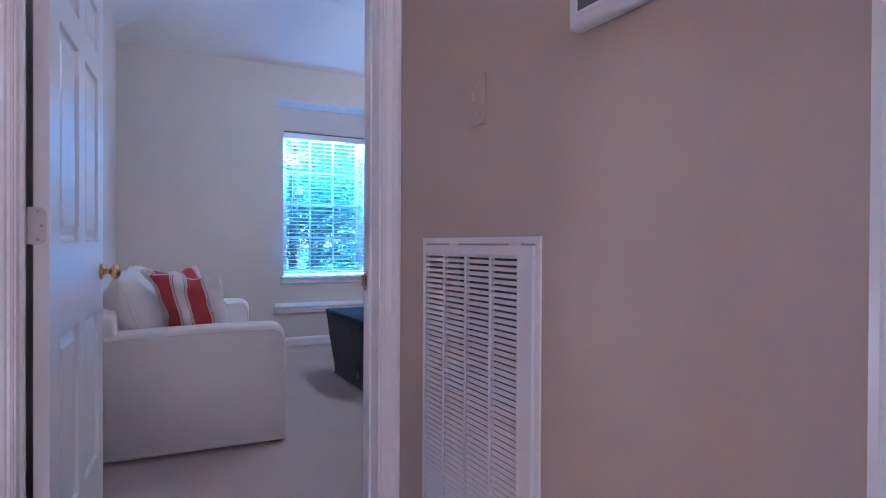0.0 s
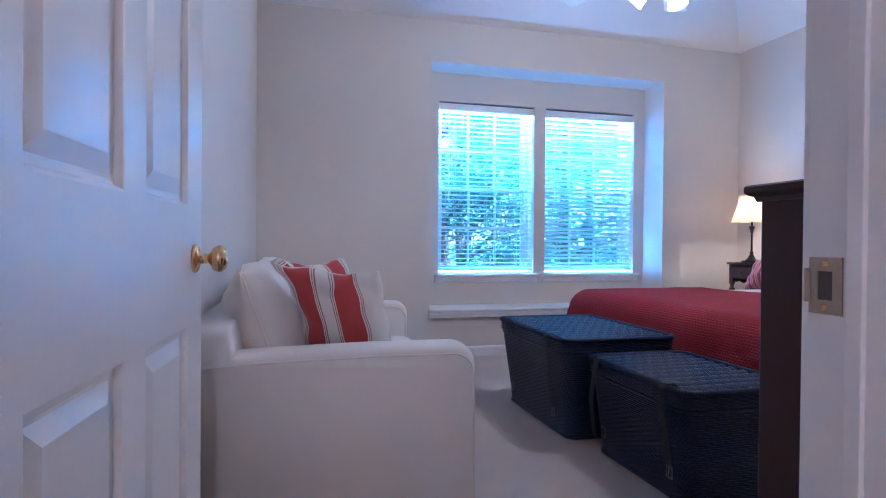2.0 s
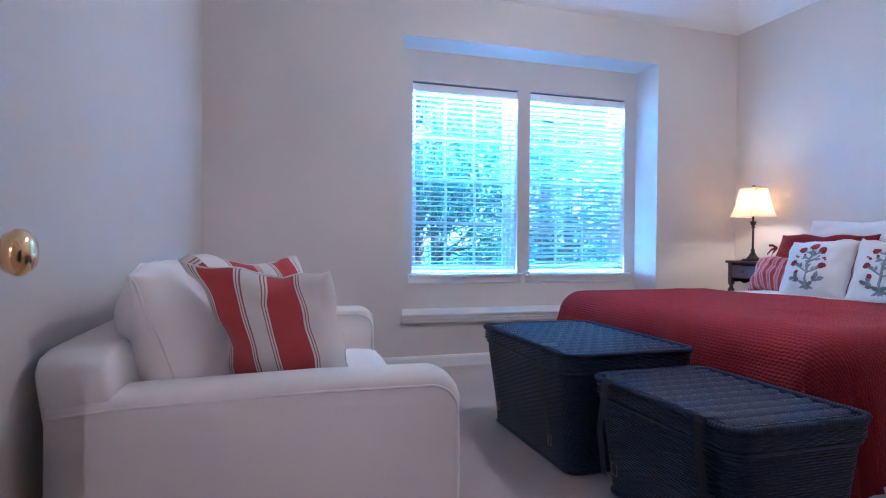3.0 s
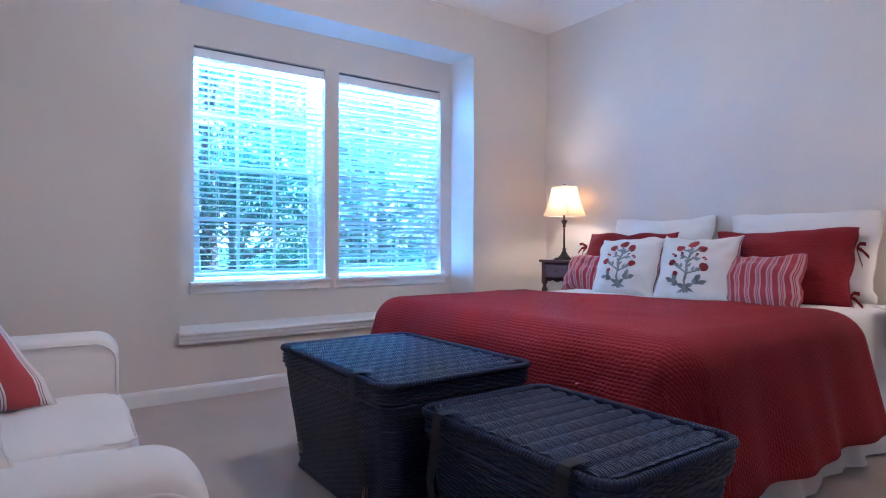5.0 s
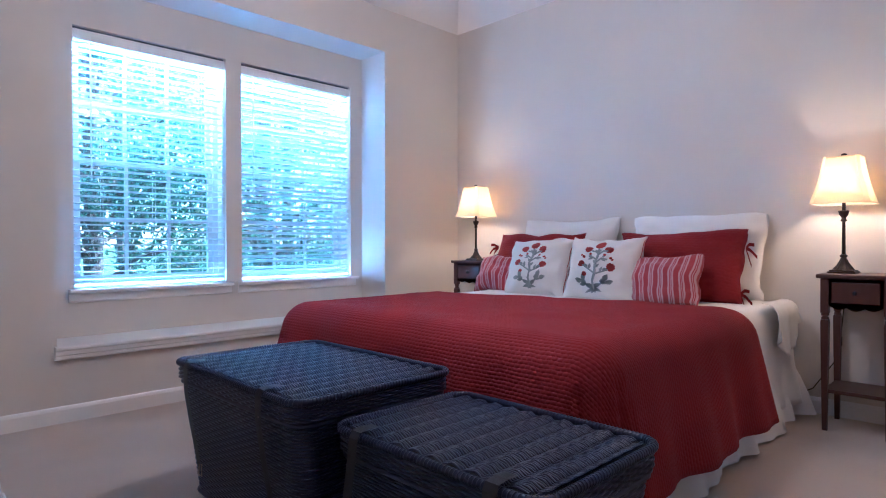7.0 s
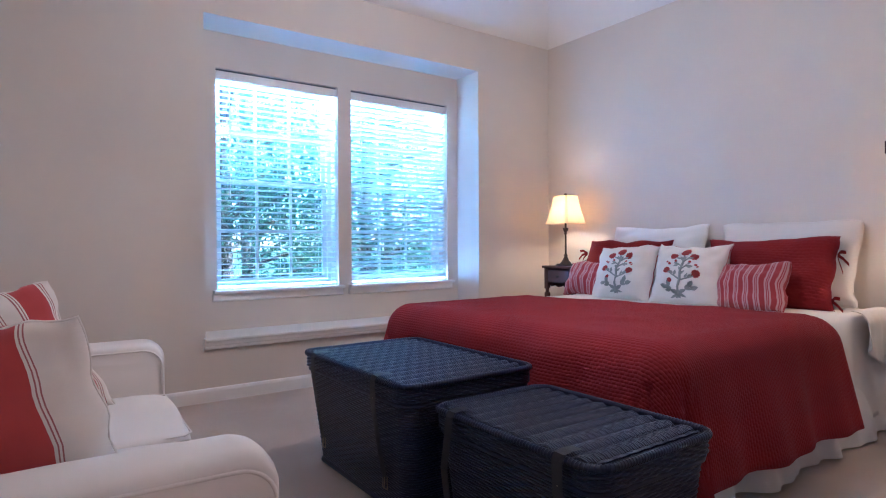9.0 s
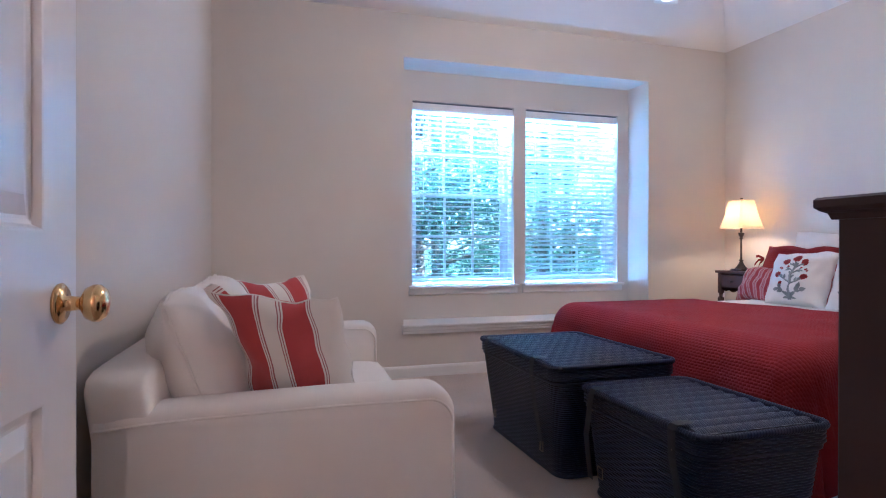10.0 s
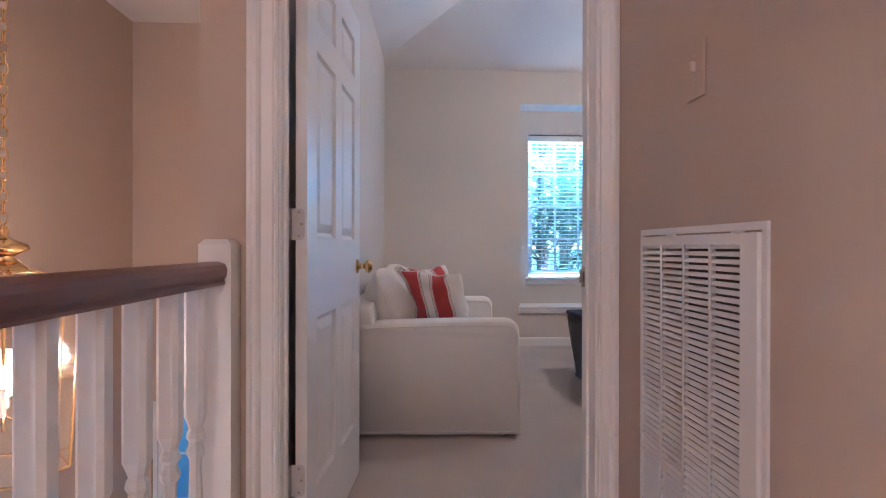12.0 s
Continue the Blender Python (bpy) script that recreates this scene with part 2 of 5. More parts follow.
# ---- mesh helpers ----


def mesh_ob(name, bm, mat, smooth=False):
    me = bpy.data.meshes.new(name)
    bmesh.ops.recalc_face_normals(bm, faces=bm.faces)
    bm.to_mesh(me)
    bm.free()
    me.materials.append(mat)
    if smooth:
        me.shade_smooth()
    return new(name, me)


def data_ob(name, verts, faces, mat, smooth=False):
    me = bpy.data.meshes.new(name)
    me.from_pydata(verts, [], faces)
    me.materials.append(mat)
    if smooth:
        me.shade_smooth()
    me.update()
    return new(name, me)


def part(name, bm, mat, parent, label="", smooth=False):
    o = bm if isinstance(bm, bpy.types.Object) else mesh_ob(name, bm, mat, smooth)
    o.parent = parent
    o.matrix_parent_inverse = parent.matrix_basis.inverted()
    if parent.parent:
        o.matrix_parent_inverse = (parent.parent.matrix_basis @ parent.matrix_parent_inverse @ parent.matrix_basis).inverted()
    if label:
        tagged(o, label)
    return o


def thing(name, place, label, category, group="", kind=""):
    o = new(name)
    o.empty_display_size = 0.05
    o.location = place
    return tagged(o, label, category, group, kind)


def box(x0, x1, y0, y1, z0, z1, bevel=0.0, seg=2, bm=None):
    b = bmesh.new()
    bmesh.ops.create_cube(b, size=1, matrix=Matrix.LocRotScale(((x0 + x1) / 2, (y0 + y1) / 2, (z0 + z1) / 2), None, (x1 - x0, y1 - y0, z1 - z0)))
    if bevel:
        bmesh.ops.bevel(b, geom=b.edges[:], offset=bevel, segments=seg, profile=0.5, affect='EDGES')
    return join(bm, b) if bm else b


def join(bm, other, m=None):
    """Adds the other bmesh to bm and frees it."""
    if m is not None:
        other.transform(m)
    me = bpy.data.meshes.new("joined")
    other.to_mesh(me)
    other.free()
    bm.from_mesh(me)
    bpy.data.meshes.remove(me)
    return bm


def boxes(rows, bevel=0.0):
    bm = bmesh.new()
    for r in rows:
        box(*r, bevel=bevel, bm=bm)
    return bm


def ring(axis, d0, d1, outer, inner):
    """A flat rectangular frame in one piece; outer and inner are (a0, a1, z0, z1), thick from d0 to d1 along x or y."""
    bm = bmesh.new()
    put = (lambda d, a, z: (d, a, z)) if axis == 'x' else (lambda d, a, z: (a, d, z))
    loops = []
    for d in (d0, d1):
        for a0, a1, z0, z1 in (outer, inner):
            loops.append([bm.verts.new(put(d, a, z)) for a, z in ((a0, z0), (a1, z0), (a1, z1), (a0, z1))])
    for p, q in ((0, 1), (2, 3), (0, 2), (1, 3)):
        for k in range(4):
            bm.faces.new((loops[p][k], loops[p][(k + 1) % 4], loops[q][(k + 1) % 4], loops[q][k]))
    return bm


def lathe(profile, place=(0, 0, 0), seg=24, m=None):
    """A turned shape; profile rows are (radius, height)."""
    bm = bmesh.new()
    rings = []
    for r, z in profile:
        rings.append([bm.verts.new((r * math.cos(2 * math.pi * k / seg), r * math.sin(2 * math.pi * k / seg), z)) for k in range(seg)])
    for a, b in zip(rings, rings[1:]):
        for k in range(seg):
            bm.faces.new((a[k], a[(k + 1) % seg], b[(k + 1) % seg], b[k]))
    bm.faces.new(rings[0])
    bm.faces.new(rings[-1])
    if m is not None:
        bm.transform(m)
    bmesh.ops.translate(bm, verts=bm.verts[:], vec=place)
    return bm


def tube(points, r, seg=8, closed=False, bm=None):
    bm = bm or bmesh.new()
    pts = [Vector(p) for p in points]
    rings = []
    n = len(pts)
    up = Vector((0.13, 0.27, 0.95)).normalized()
    for i, p in enumerate(pts):
        a = pts[(i - 1) % n] if closed or i else p
        b = pts[(i + 1) % n] if closed or i < n - 1 else p
        d = (b - a).normalized()
        s = d.cross(up)
        s = s.normalized() if s.length > 0.05 else d.orthogonal().normalized()
        q = s.cross(d).normalized()
        rings.append([bm.verts.new(p + r * (math.cos(2 * math.pi * k / seg) * s + math.sin(2 * math.pi * k / seg) * q)) for k in range(seg)])
    for i in range(n if closed else n - 1):
        a, b = rings[i], rings[(i + 1) % n]
        for k in range(seg):
            bm.faces.new((a[k], a[(k + 1) % seg], b[(k + 1) % seg], b[k]))
    if not closed:
        bm.faces.new(rings[0])
        bm.faces.new(rings[-1])
    return bm


def sweep(profile, path, normal_of, bm=None):
    """Sweeps (out, up) profile points along straight mitred path points; normal_of gives each point's outward and upward vectors."""
    bm = bm or bmesh.new()
    rings = []
    for i, p in enumerate(path):
        out, up = normal_of(i)
        rings.append([bm.verts.new(Vector(p) + a * Vector(out) + b * Vector(up)) for a, b in profile])
    k = len(profile)
    for a, b in zip(rings, rings[1:]):
        for j in range(k):
            bm.faces.new((a[j], a[(j + 1) % k], b[(j + 1) % k], b[j]))
    bm.faces.new(rings[0])
    bm.faces.new(rings[-1])
    return bm


def structure(name, bm, mat, label="", category=""):
    return tagged(mesh_ob(name, bm, mat), label, category, kind="structure")


# ---- the shell ----
WX0, WX1, WY0, WY1 = 0.045, 4.56, 1.70, 5.97     # bedroom
HALL_X, HALL_Y, RAIL_X = 0.905, 1.57, -0.182      # hall side wall, hall face of the door wall, rail
CZ = 2.86
OX0, OX1, DOOR_H = -0.032, 0.845, 2.05           # door opening
NX0, NX1, NZ0, NZ1, NY = 1.45, 3.71, 0.415, 2.515, 6.28   # window niche
WIN = [(1.60, 2.53), (2.645, 3.595)]
WZ0, WZ1 = 0.70, 2.264

structure("floor", boxes([(RAIL_X - 0.06, 4.70, -4.4, 6.0, -0.25, 0)]), M_CARPET, "taupe cut-pile carpet over the hall and bedroom", "floor")
structure("wall_north", boxes([
    (-0.25, NX0, WY1, 6.5, 0, CZ + 0.6), (NX1, 4.70, WY1, 6.5, 0, CZ + 0.6), (NX0, NX1, WY1, 6.5, 0, NZ0 - 0.02), (NX0, NX1, WY1, 6.5, NZ1, CZ + 0.6),
    (NX0, WIN[0][0], NY, 6.5, NZ0 - 0.02, NZ1), (WIN[1][1], NX1, NY, 6.5, NZ0 - 0.02, NZ1), (WIN[0][1], WIN[1][0], NY, 6.5, NZ0 - 0.02, NZ1),
    (WIN[0][0], WIN[0][1], NY, 6.5, NZ0 - 0.02, WZ0), (WIN[0][0], WIN[0][1], NY, 6.5, WZ1, NZ1),
    (WIN[1][0], WIN[1][1], NY, 6.5, NZ0 - 0.02, WZ0), (WIN[1][0], WIN[1][1], NY, 6.5, WZ1, NZ1)]), M_ROOM, "cream painted wall with a deep window niche", "wall")
structure("wall_east", boxes([(WX1, 4.70, HALL_Y, WY1, 0, CZ + 0.6)]), M_ROOM, "cream painted wall behind the bed", "wall")


def prism(outline, z0, z1):
    bm = bmesh.new()
    low, up = [[bm.verts.new((x, y, z)) for x, y in outline] for z in (z0, z1)]
    for k in range(len(outline)):
        q = (k + 1) % len(outline)
        bm.faces.new((low[k], low[q], up[q], up[k]))
    bm.faces.new(low)
    bm.faces.new(up)
    return bm


WWX = WX0 - 0.035 * (WY1 - WY0)      # the west wall runs two degrees out of square
structure("wall_west", prism([(-0.25, WY0), (WWX, WY0), (WX0, WY1), (-0.25, WY1)], -2.8, CZ + 0.6), M_ROOM, "cream painted wall behind the sofa", "wall")
structure("wall_south", boxes([(0.93, WX1, HALL_Y + 0.07, WY0, 0, CZ + 0.6), (-0.25, OX0 - 0.018, HALL_Y + 0.07, WY0, 0, CZ + 0.6), (OX0 - 0.018, 0.93, HALL_Y + 0.07, WY0, DOOR_H + 0.018, CZ + 0.6), (OX1 + 0.018, 0.93, HALL_Y + 0.07, WY0, 0, DOOR_H + 0.018)]), M_ROOM, "cream painted wall with the door opening", "wall")
structure("wall_hall_north", boxes([(-0.25, OX0 - 0.018, 1.60, HALL_Y + 0.068, -2.8, CZ), (OX0 - 0.018, OX1 + 0.018, HALL_Y, HALL_Y + 0.068, DOOR_H + 0.018, CZ), (OX1 + 0.018, 1.02, HALL_Y, HALL_Y + 0.068, 0, CZ)]), M_HALL, "beige painted hall wall round the door", "wall")
VENT_Y0, VENT_Y1, VENT_Z0, VENT_Z1 = 0.87, 1.35, 0.22, 1.045
structure("wall_hall_east", boxes([
    (HALL_X, 1.02, -4.4, VENT_Y0, 0, CZ), (HALL_X, 1.02, VENT_Y1, HALL_Y, 0, CZ), (HALL_X, 1.02, VENT_Y0, VENT_Y1, 0, VENT_Z0), (HALL_X, 1.02, VENT_Y0, VENT_Y1, VENT_Z1, CZ)]), M_HALL, "beige painted hall wall with the return grille", "wall")
structure("wall_hall_south", boxes([(-2.1, 1.02, -4.52, -4.4, -2.8, CZ)]), M_HALL, "beige painted wall closing the hall", "wall")
FX, FY = -1.95, 4.85
structure("wall_foyer_west", boxes([(FX - 0.12, FX, -4.52, -1.2, -2.8, CZ), (FX - 0.12, FX, -0.5, FY + 0.12, -2.8, CZ), (FX - 0.12, FX, -1.2, -0.5, -2.8, 0.6), (FX - 0.12, FX, -1.2, -0.5, 1.6, CZ)]), M_HALL, "tan painted two-storey foyer wall", "wall")
structure("wall_foyer_north", boxes([(FX, -1.80, FY, FY + 0.12, -2.8, CZ), (-1.80, -0.9, FY, FY + 0.12, -0.24, CZ), (-1.80, -0.9, FY, FY + 0.12, -2.8, -1.9), (-0.9, -0.25, FY, FY + 0.12, -2.8, CZ)]), M_HALL, "tan painted foyer wall with a low window", "wall")
structure("floor_foyer", boxes([(FX - 0.12, -0.2, -4.52, FY + 0.12, -2.95, -2.8)]), M_WOOD, "dark wooden foyer floor", "floor")
structure("wall_foyer_fascia", boxes([(RAIL_X - 0.075, RAIL_X - 0.06, -4.4, HALL_Y - 0.002, -0.3, 0.0)]), M_TRIM, "white trim board under the balustrade", "trim")
# hall and foyer ceiling, bedroom tray ceiling
structure("ceiling", boxes([(FX - 0.12, 1.02, -4.52, HALL_Y + 0.068, CZ, CZ + 0.1), (FX - 0.12, -0.25, HALL_Y + 0.068, FY + 0.12, CZ, CZ + 0.1)]), M_CEIL, "white painted flat ceiling over hall and foyer", "ceiling")


def tray_ceiling():
    bm = bmesh.new()
    rise, run = 0.42, 0.75
    rows = []
    for k, (x0, x1, y0, y1, z) in enumerate([(-0.3, 4.7, 1.6, 6.05, CZ), (-0.09 + 0.0, WX1, WY0, WY1, CZ), (WX0 + run, WX1 - run, WY0 + run, WY1 - run, CZ + rise)]):
        rows.append([bm.verts.new(p) for p in ((x0, y0, z), (x1, y0, z), (x1, y1, z), (x0, y1, z))])
    for a, b in zip(rows[1:], rows[2:]):
        for k in range(4):
            bm.faces.new((a[k], a[(k + 1) % 4], b[(k + 1) % 4], b[k]))
    bm.faces.new(rows[2])
    for v in rows[0]:
        bm.verts.remove(v)
    ob = structure("ceiling_bedroom", bm, M_CEIL, "white painted ceiling sloping up to a raised flat", "ceiling")
    so = ob.modifiers.new("thick", 'SOLIDIFY')
    so.thickness, so.offset = 0.08, 1
    return ob


tray_ceiling()
structure("roof", boxes([(-3, 6, -5, 7.1, 3.7, 3.85)]), M_STONE, "plain roof deck over the house", "roof")


def baseboard(name, x0, y0, x1, y1, out):
    """A skirting board with an eased top, from one point to another, standing out from the wall."""
    prof = [(0, 0), (0.014, 0), (0.014, 0.07), (0.010, 0.082), (0.006, 0.088), (0, 0.09)]
    bm = sweep(prof, [(x0, y0, 0), (x1, y1, 0)], lambda i: ((*out, 0), (0, 0, 1)))
    return structure(name, bm, M_TRIM, "white painted baseboard along the wall", "baseboard")


baseboard("baseboard", WX0 + 0.014, WY1, WX1, WY1, (0, -1))
baseboard("baseboard", WX1, WY0 + 0.014, WX1, WY1 - 0.015, (-1, 0))
baseboard("baseboard", WWX, WY0, WX0, WY1, (1, 0))
baseboard("baseboard", 0.93, WY0, WX1, WY0, (0, 1))
baseboard("baseboard", HALL_X, -4.4, HALL_X, 0.20, (-1, 0))
baseboard("baseboard", HALL_X, 0.295, HALL_X, HALL_Y - 0.02, (-1, 0))
baseboard("baseboard", -0.155, 1.60, -0.122, 1.60, (0, -1))

# ---- door and trim ----
CASING = [(0, 0), (0, 0.010), (0.006, 0.014), (0.012, 0.011), (0.017, 0.015), (0.045, 0.017), (0.050, 0.026), (0.056, 0.031), (0.066, 0.031), (0.072, 0.026), (0.083, 0.024), (0.083, 0)]


def casing(name, foot, height, away, out, width=0.083):
    k = width / 0.083
    bm = sweep([(a * k, b) for a, b in CASING], [foot, (foot[0], foot[1], height)], lambda i: (away, out))
    return structure(name, bm, M_TRIM, "white gloss moulded door casing", "trim")


casing("trim", (OX0 - 0.004, 1.60, 0), DOOR_H, (-1, 0, 0), (0, -1, 0))
casing("trim", (OX1 + 0.004, HALL_Y, 0), DOOR_H, (1, 0, 0), (0, -1, 0), 0.055)
casing("trim", (OX0 - 0.004, WY0, 0), DOOR_H, (-1, 0, 0), (0, 1, 0), 0.05)
casing("trim", (OX1 + 0.004, WY0, 0), DOOR_H, (1, 0, 0), (0, 1, 0), 0.07)
casing("trim", (HALL_X, 0.205, 0), DOOR_H, (0, 1, 0), (-1, 0, 0))
structure("trim", sweep(CASING, [(OX0 - 0.09, HALL_Y, DOOR_H + 0.004), (OX1 + 0.06, HALL_Y, DOOR_H + 0.004)], lambda i: ((0, 0, 1), (0, -1, 0))), M_TRIM, "white gloss moulded door head casing", "trim")
structure("trim", boxes([(OX0 - 0.016, OX0, 1.598, WY0, 0, DOOR_H + 0.016), (OX1, OX1 + 0.016, HALL_Y, WY0, 0, DOOR_H + 0.016), (OX0, OX1, HALL_Y, WY0, DOOR_H, DOOR_H + 0.016),
                         (OX0, OX0 + 0.008, HALL_Y + 0.07, HALL_Y + 0.10, 0, DOOR_H), (OX1 - 0.007, OX1, HALL_Y + 0.06, HALL_Y + 0.078, 0, DOOR_H)], 0.001), M_TRIM, "white painted door jamb with a stop", "trim")


def nested(bm, rects, flip):
    """A ring of quads between each pair of rectangles (x0, x1, z0, z1, depth), closed by the last."""
    rings = []
    for x0, x1, z0, z1, d in rects:
        rings.append([bm.verts.new((x, d, z)) for x, z in ((x0, z0), (x1, z0), (x1, z1), (x0, z1))])
    for a, b in zip(rings, rings[1:]):
        for k in range(4):
            bm.faces.new((a[k], a[(k + 1) % 4], b[(k + 1) % 4], b[k]))
    bm.faces.new(rings[-1])


def panel_door():
    """Six moulded panels; local x runs from the hinge edge, y through the leaf, z up."""
    w, h, t = 0.872, 2.032, 0.035
    door = thing("door_1", (0, 0, 0), "open white six-panel moulded door with brass knob", "door", kind="structure")
    cols = [(0.115, 0.395), (0.490, 0.757)]
    rows = [(0.25, 0.80), (1.05, 1.66), (1.75, 1.92)]
    bm = bmesh.new()
    xs = [0, 0.115, 0.395, 0.490, 0.757, w]
    zs = [0.008, 0.25, 0.80, 1.05, 1.66, 1.75, 1.92, h]
    for y in (0, t):
        grid = [[bm.verts.new((x, y, z)) for z in zs] for x in xs]
        for i in range(5):
            for j in range(7):
                if not (i in (1, 3) and j in (1, 3, 5)):
                    bm.faces.new((grid[i][j], grid[i + 1][j], grid[i + 1][j + 1], grid[i][j + 1]))
    for a, b in (((0, 0), (0, h)), ((w, 0), (w, h))):
        bm.faces.new([bm.verts.new((a[0], y, z)) for y, z in ((0, 0.008), (t, 0.008), (t, h), (0, h))])
    for z in (0.008, h):
        bm.faces.new([bm.verts.new((x, y, z)) for x, y in ((0, 0), (w, 0), (w, t), (0, t))])
    for x0, x1 in cols:
        for z0, z1 in rows:
            for face, s in ((0, 1), (t, -1)):
                nested(bm, [(x0 + a, x1 - a, z0 + a, z1 - a, face + s * d) for a, d in ((0, 0), (0.004, 0.001), (0.010, 0.012), (0.017, 0.0135), (0.022, 0.0135), (0.050, 0.0042), (0.053, 0.004))], s)
    bmesh.ops.remove_doubles(bm, verts=bm.verts[:], dist=0.0002)
    part("leaf", bm, M_DOOR, door)
    knob = [(0.031, 0), (0.032, 0.004), (0.027, 0.008), (0.012, 0.010), (0.0105, 0.030), (0.015, 0.034), (0.025, 0.040), (0.0295, 0.050), (0.029, 0.058), (0.022, 0.066), (0.010, 0.069), (0.004, 0.0695)]
    for y, rx in ((0, 90), (t, -90)):
        part("door_handle", lathe(knob, (w - 0.065, y, 0.94), 32, pose(0, 0, 0, rx)), M_BRASS, door, "polished brass door knob", True)
    part("latch", boxes([(w, w + 0.002, 0.006, 0.029, 0.905, 0.975), (w, w + 0.010, 0.011, 0.024, 0.928, 0.952)], 0.0008), M_BRASS, door, "brass latch plate")
    for z in (0.27, 1.045, 1.80):
        bm = bmesh.new()
        outline = [(t + 0.012, z), (t + 0.012, z + 0.095)]
        for cz, a0 in ((z + 0.080, 90), (z + 0.015, 180)):
            outline += [(0.022 + 0.015 * math.cos(math.radians(a0 + 15 * k)), cz + 0.015 * math.sin(math.radians(a0 + 15 * k))) for k in range(7)]
        rings = [[bm.verts.new((x, py, pz)) for py, pz in outline] for x in (-0.0024, -0.0004)]
        for k in range(len(outline)):
            q = (k + 1) % len(outline)
            bm.faces.new((rings[0][k], rings[0][q], rings[1][q], rings[1][k]))
        bm.faces.new(rings[0])
        bm.faces.new(rings[1])
        hinge = part("hinge", bm, M_PAINTED, door, "painted butt hinge with rounded corners")
        for k in range(5):
            part("knuckle", lathe([(0.005, 0), (0.0057, 0.001), (0.0057, 0.0175), (0.005, 0.0185)], (-0.005, t + 0.017, z + 0.0005 + 0.0189 * k), 12), M_PAINTED, hinge, "", True)
        part("jamb_leaf", box(-0.0042, -0.0022, t + 0.021, t + 0.036, z, z + 0.095, 0.0005), M_PAINTED, hinge)
        for dz, dy in ((0.012, 0.010), (0.048, 0.018), (0.084, 0.010)):
            part("screw", lathe([(0.0042, 0), (0.0036, 0.0008), (0.001, 0.0004)], (-0.0024, t - dy, z + dz), 10, pose(0, 0, 0, 0, -90)), M_STEEL, hinge)
    door.matrix_basis = pose(0.016, 1.742, 0, 0, 0, 84.8)
    return door


panel_door()
strike = thing("strike_plate", (OX1, 1.665, 0.95), "tarnished brass strike plate on the door jamb", "strike plate")
part("plate", ring('x', OX1 - 0.0022, OX1 - 0.0002, (1.656, 1.6955, 0.906, 0.967), (1.667, 1.685, 0.921, 0.952)), M_STEEL, strike)
part("lip", box(OX1 - 0.010, OX1 - 0.0023, 1.693, 1.6955, 0.918, 0.955, 0.001), M_STEEL, strike)
# no real recess: a thin dark patch paints the hole's shade
part("hole", box(OX1 - 0.0008, OX1 - 0.0002, 1.667, 1.685, 0.921, 0.952), M_VOID, strike, "dark patch for the latch hole's shade")
for dz in (0.913, 0.960):
    part("screw", lathe([(0.004, 0), (0.0034, 0.001), (0.001, 0.0012)], (OX1 - 0.0022, 1.676, dz), 10, pose(0, 0, 0, 0, -90)), M_BRASS, strike)

# ---- return grille, switch and thermostat on the hall wall ----


def return_grille():
    x = HALL_X
    g = thing("return_air_grille", (x, 1.1, 0.2), "white louvred return air grille in the hall wall", "air vent")
    o0, o1, z0, z1 = 0.866, 1.382, 0.185, 1.067
    part("flange", ring('x', x - 0.006, x - 0.0005, (o0, o1, z0, z1), (o0 + 0.014, o1 - 0.014, z0 + 0.014, z1 - 0.014)), M_VENT, g)
    d0, d1, e0, e1 = o0 + 0.016, o1 - 0.016, z0 + 0.016, z1 - 0.018
    i0, i1, k0, k1 = 0.932, 1.354, 0.255, 1.029
    part("door_frame", ring('x', x - 0.013, x - 0.001, (d0, d1, e0, e1), (i0, i1, k0, k1)), M_VENT, g)
    # a dark sheet gives the gaps between the slats their shade
    part("backing", box(x + 0.09, x + 0.095, VENT_Y0, VENT_Y1, VENT_Z0, VENT_Z1), M_VOID, g, "dark sheet for the shade behind the louvres")
    w = (i1 - i0 - 3 * 0.008) / 4
    for k in range(1, 4):
        y = i0 + k * w + (k - 1) * 0.008
        part("mullion", box(x - 0.0125, x - 0.002, y, y + 0.008, k0, k1), M_VENT, g)
    for y in (1.19, 0.93):
        part("clip", box(x - 0.0145, x - 0.004, y, y + 0.03, e1 - 0.002, e1 + 0.004, 0.001), M_VENT, g)
    first = None
    n = 56
    for k in range(n + 1):
        z = k0 + 0.004 + (k1 - k0 - 0.006) * k / n
        if first is None:
            bm = bmesh.new()
            c = [(-0.0118, -0.0044), (-0.0113, -0.0039), (-0.0070, 0.0033), (-0.0065, 0.0034)]
            low = [[bm.verts.new((px, yy, pz - s)) for px, pz in c] for yy in (i0, i1) for s in (0, 0.0009)]
            for a, b in ((0, 2), (1, 3)):
                for j in range(3):
                    bm.faces.new((low[a][j], low[a][j + 1], low[b][j + 1], low[b][j]))
            bm.faces.new((low[0][0], low[2][0], low[3][0], low[1][0]))
            bm.faces.new((low[0][3], low[2][3], low[3][3], low[1][3]))
            first = mesh_ob("slat", bm, M_VENT)
            data = first.data
        else:
            first = new("slat", data)
        first.location = (x, 0, z)
        part("slat", first, M_VENT, g)


return_grille()
sw = thing("light_switch", (HALL_X, 1.11, 1.38), "toggle light switch with a wall-coloured plate", "light switch")
part("plate", box(HALL_X - 0.006, HALL_X - 0.0004, 1.072, 1.146, 1.322, 1.438, 0.003), M_HALL, sw)
part("toggle", box(HALL_X - 0.015, HALL_X - 0.005, 1.104, 1.114, 1.376, 1.398, 0.002), M_PLATE, sw)
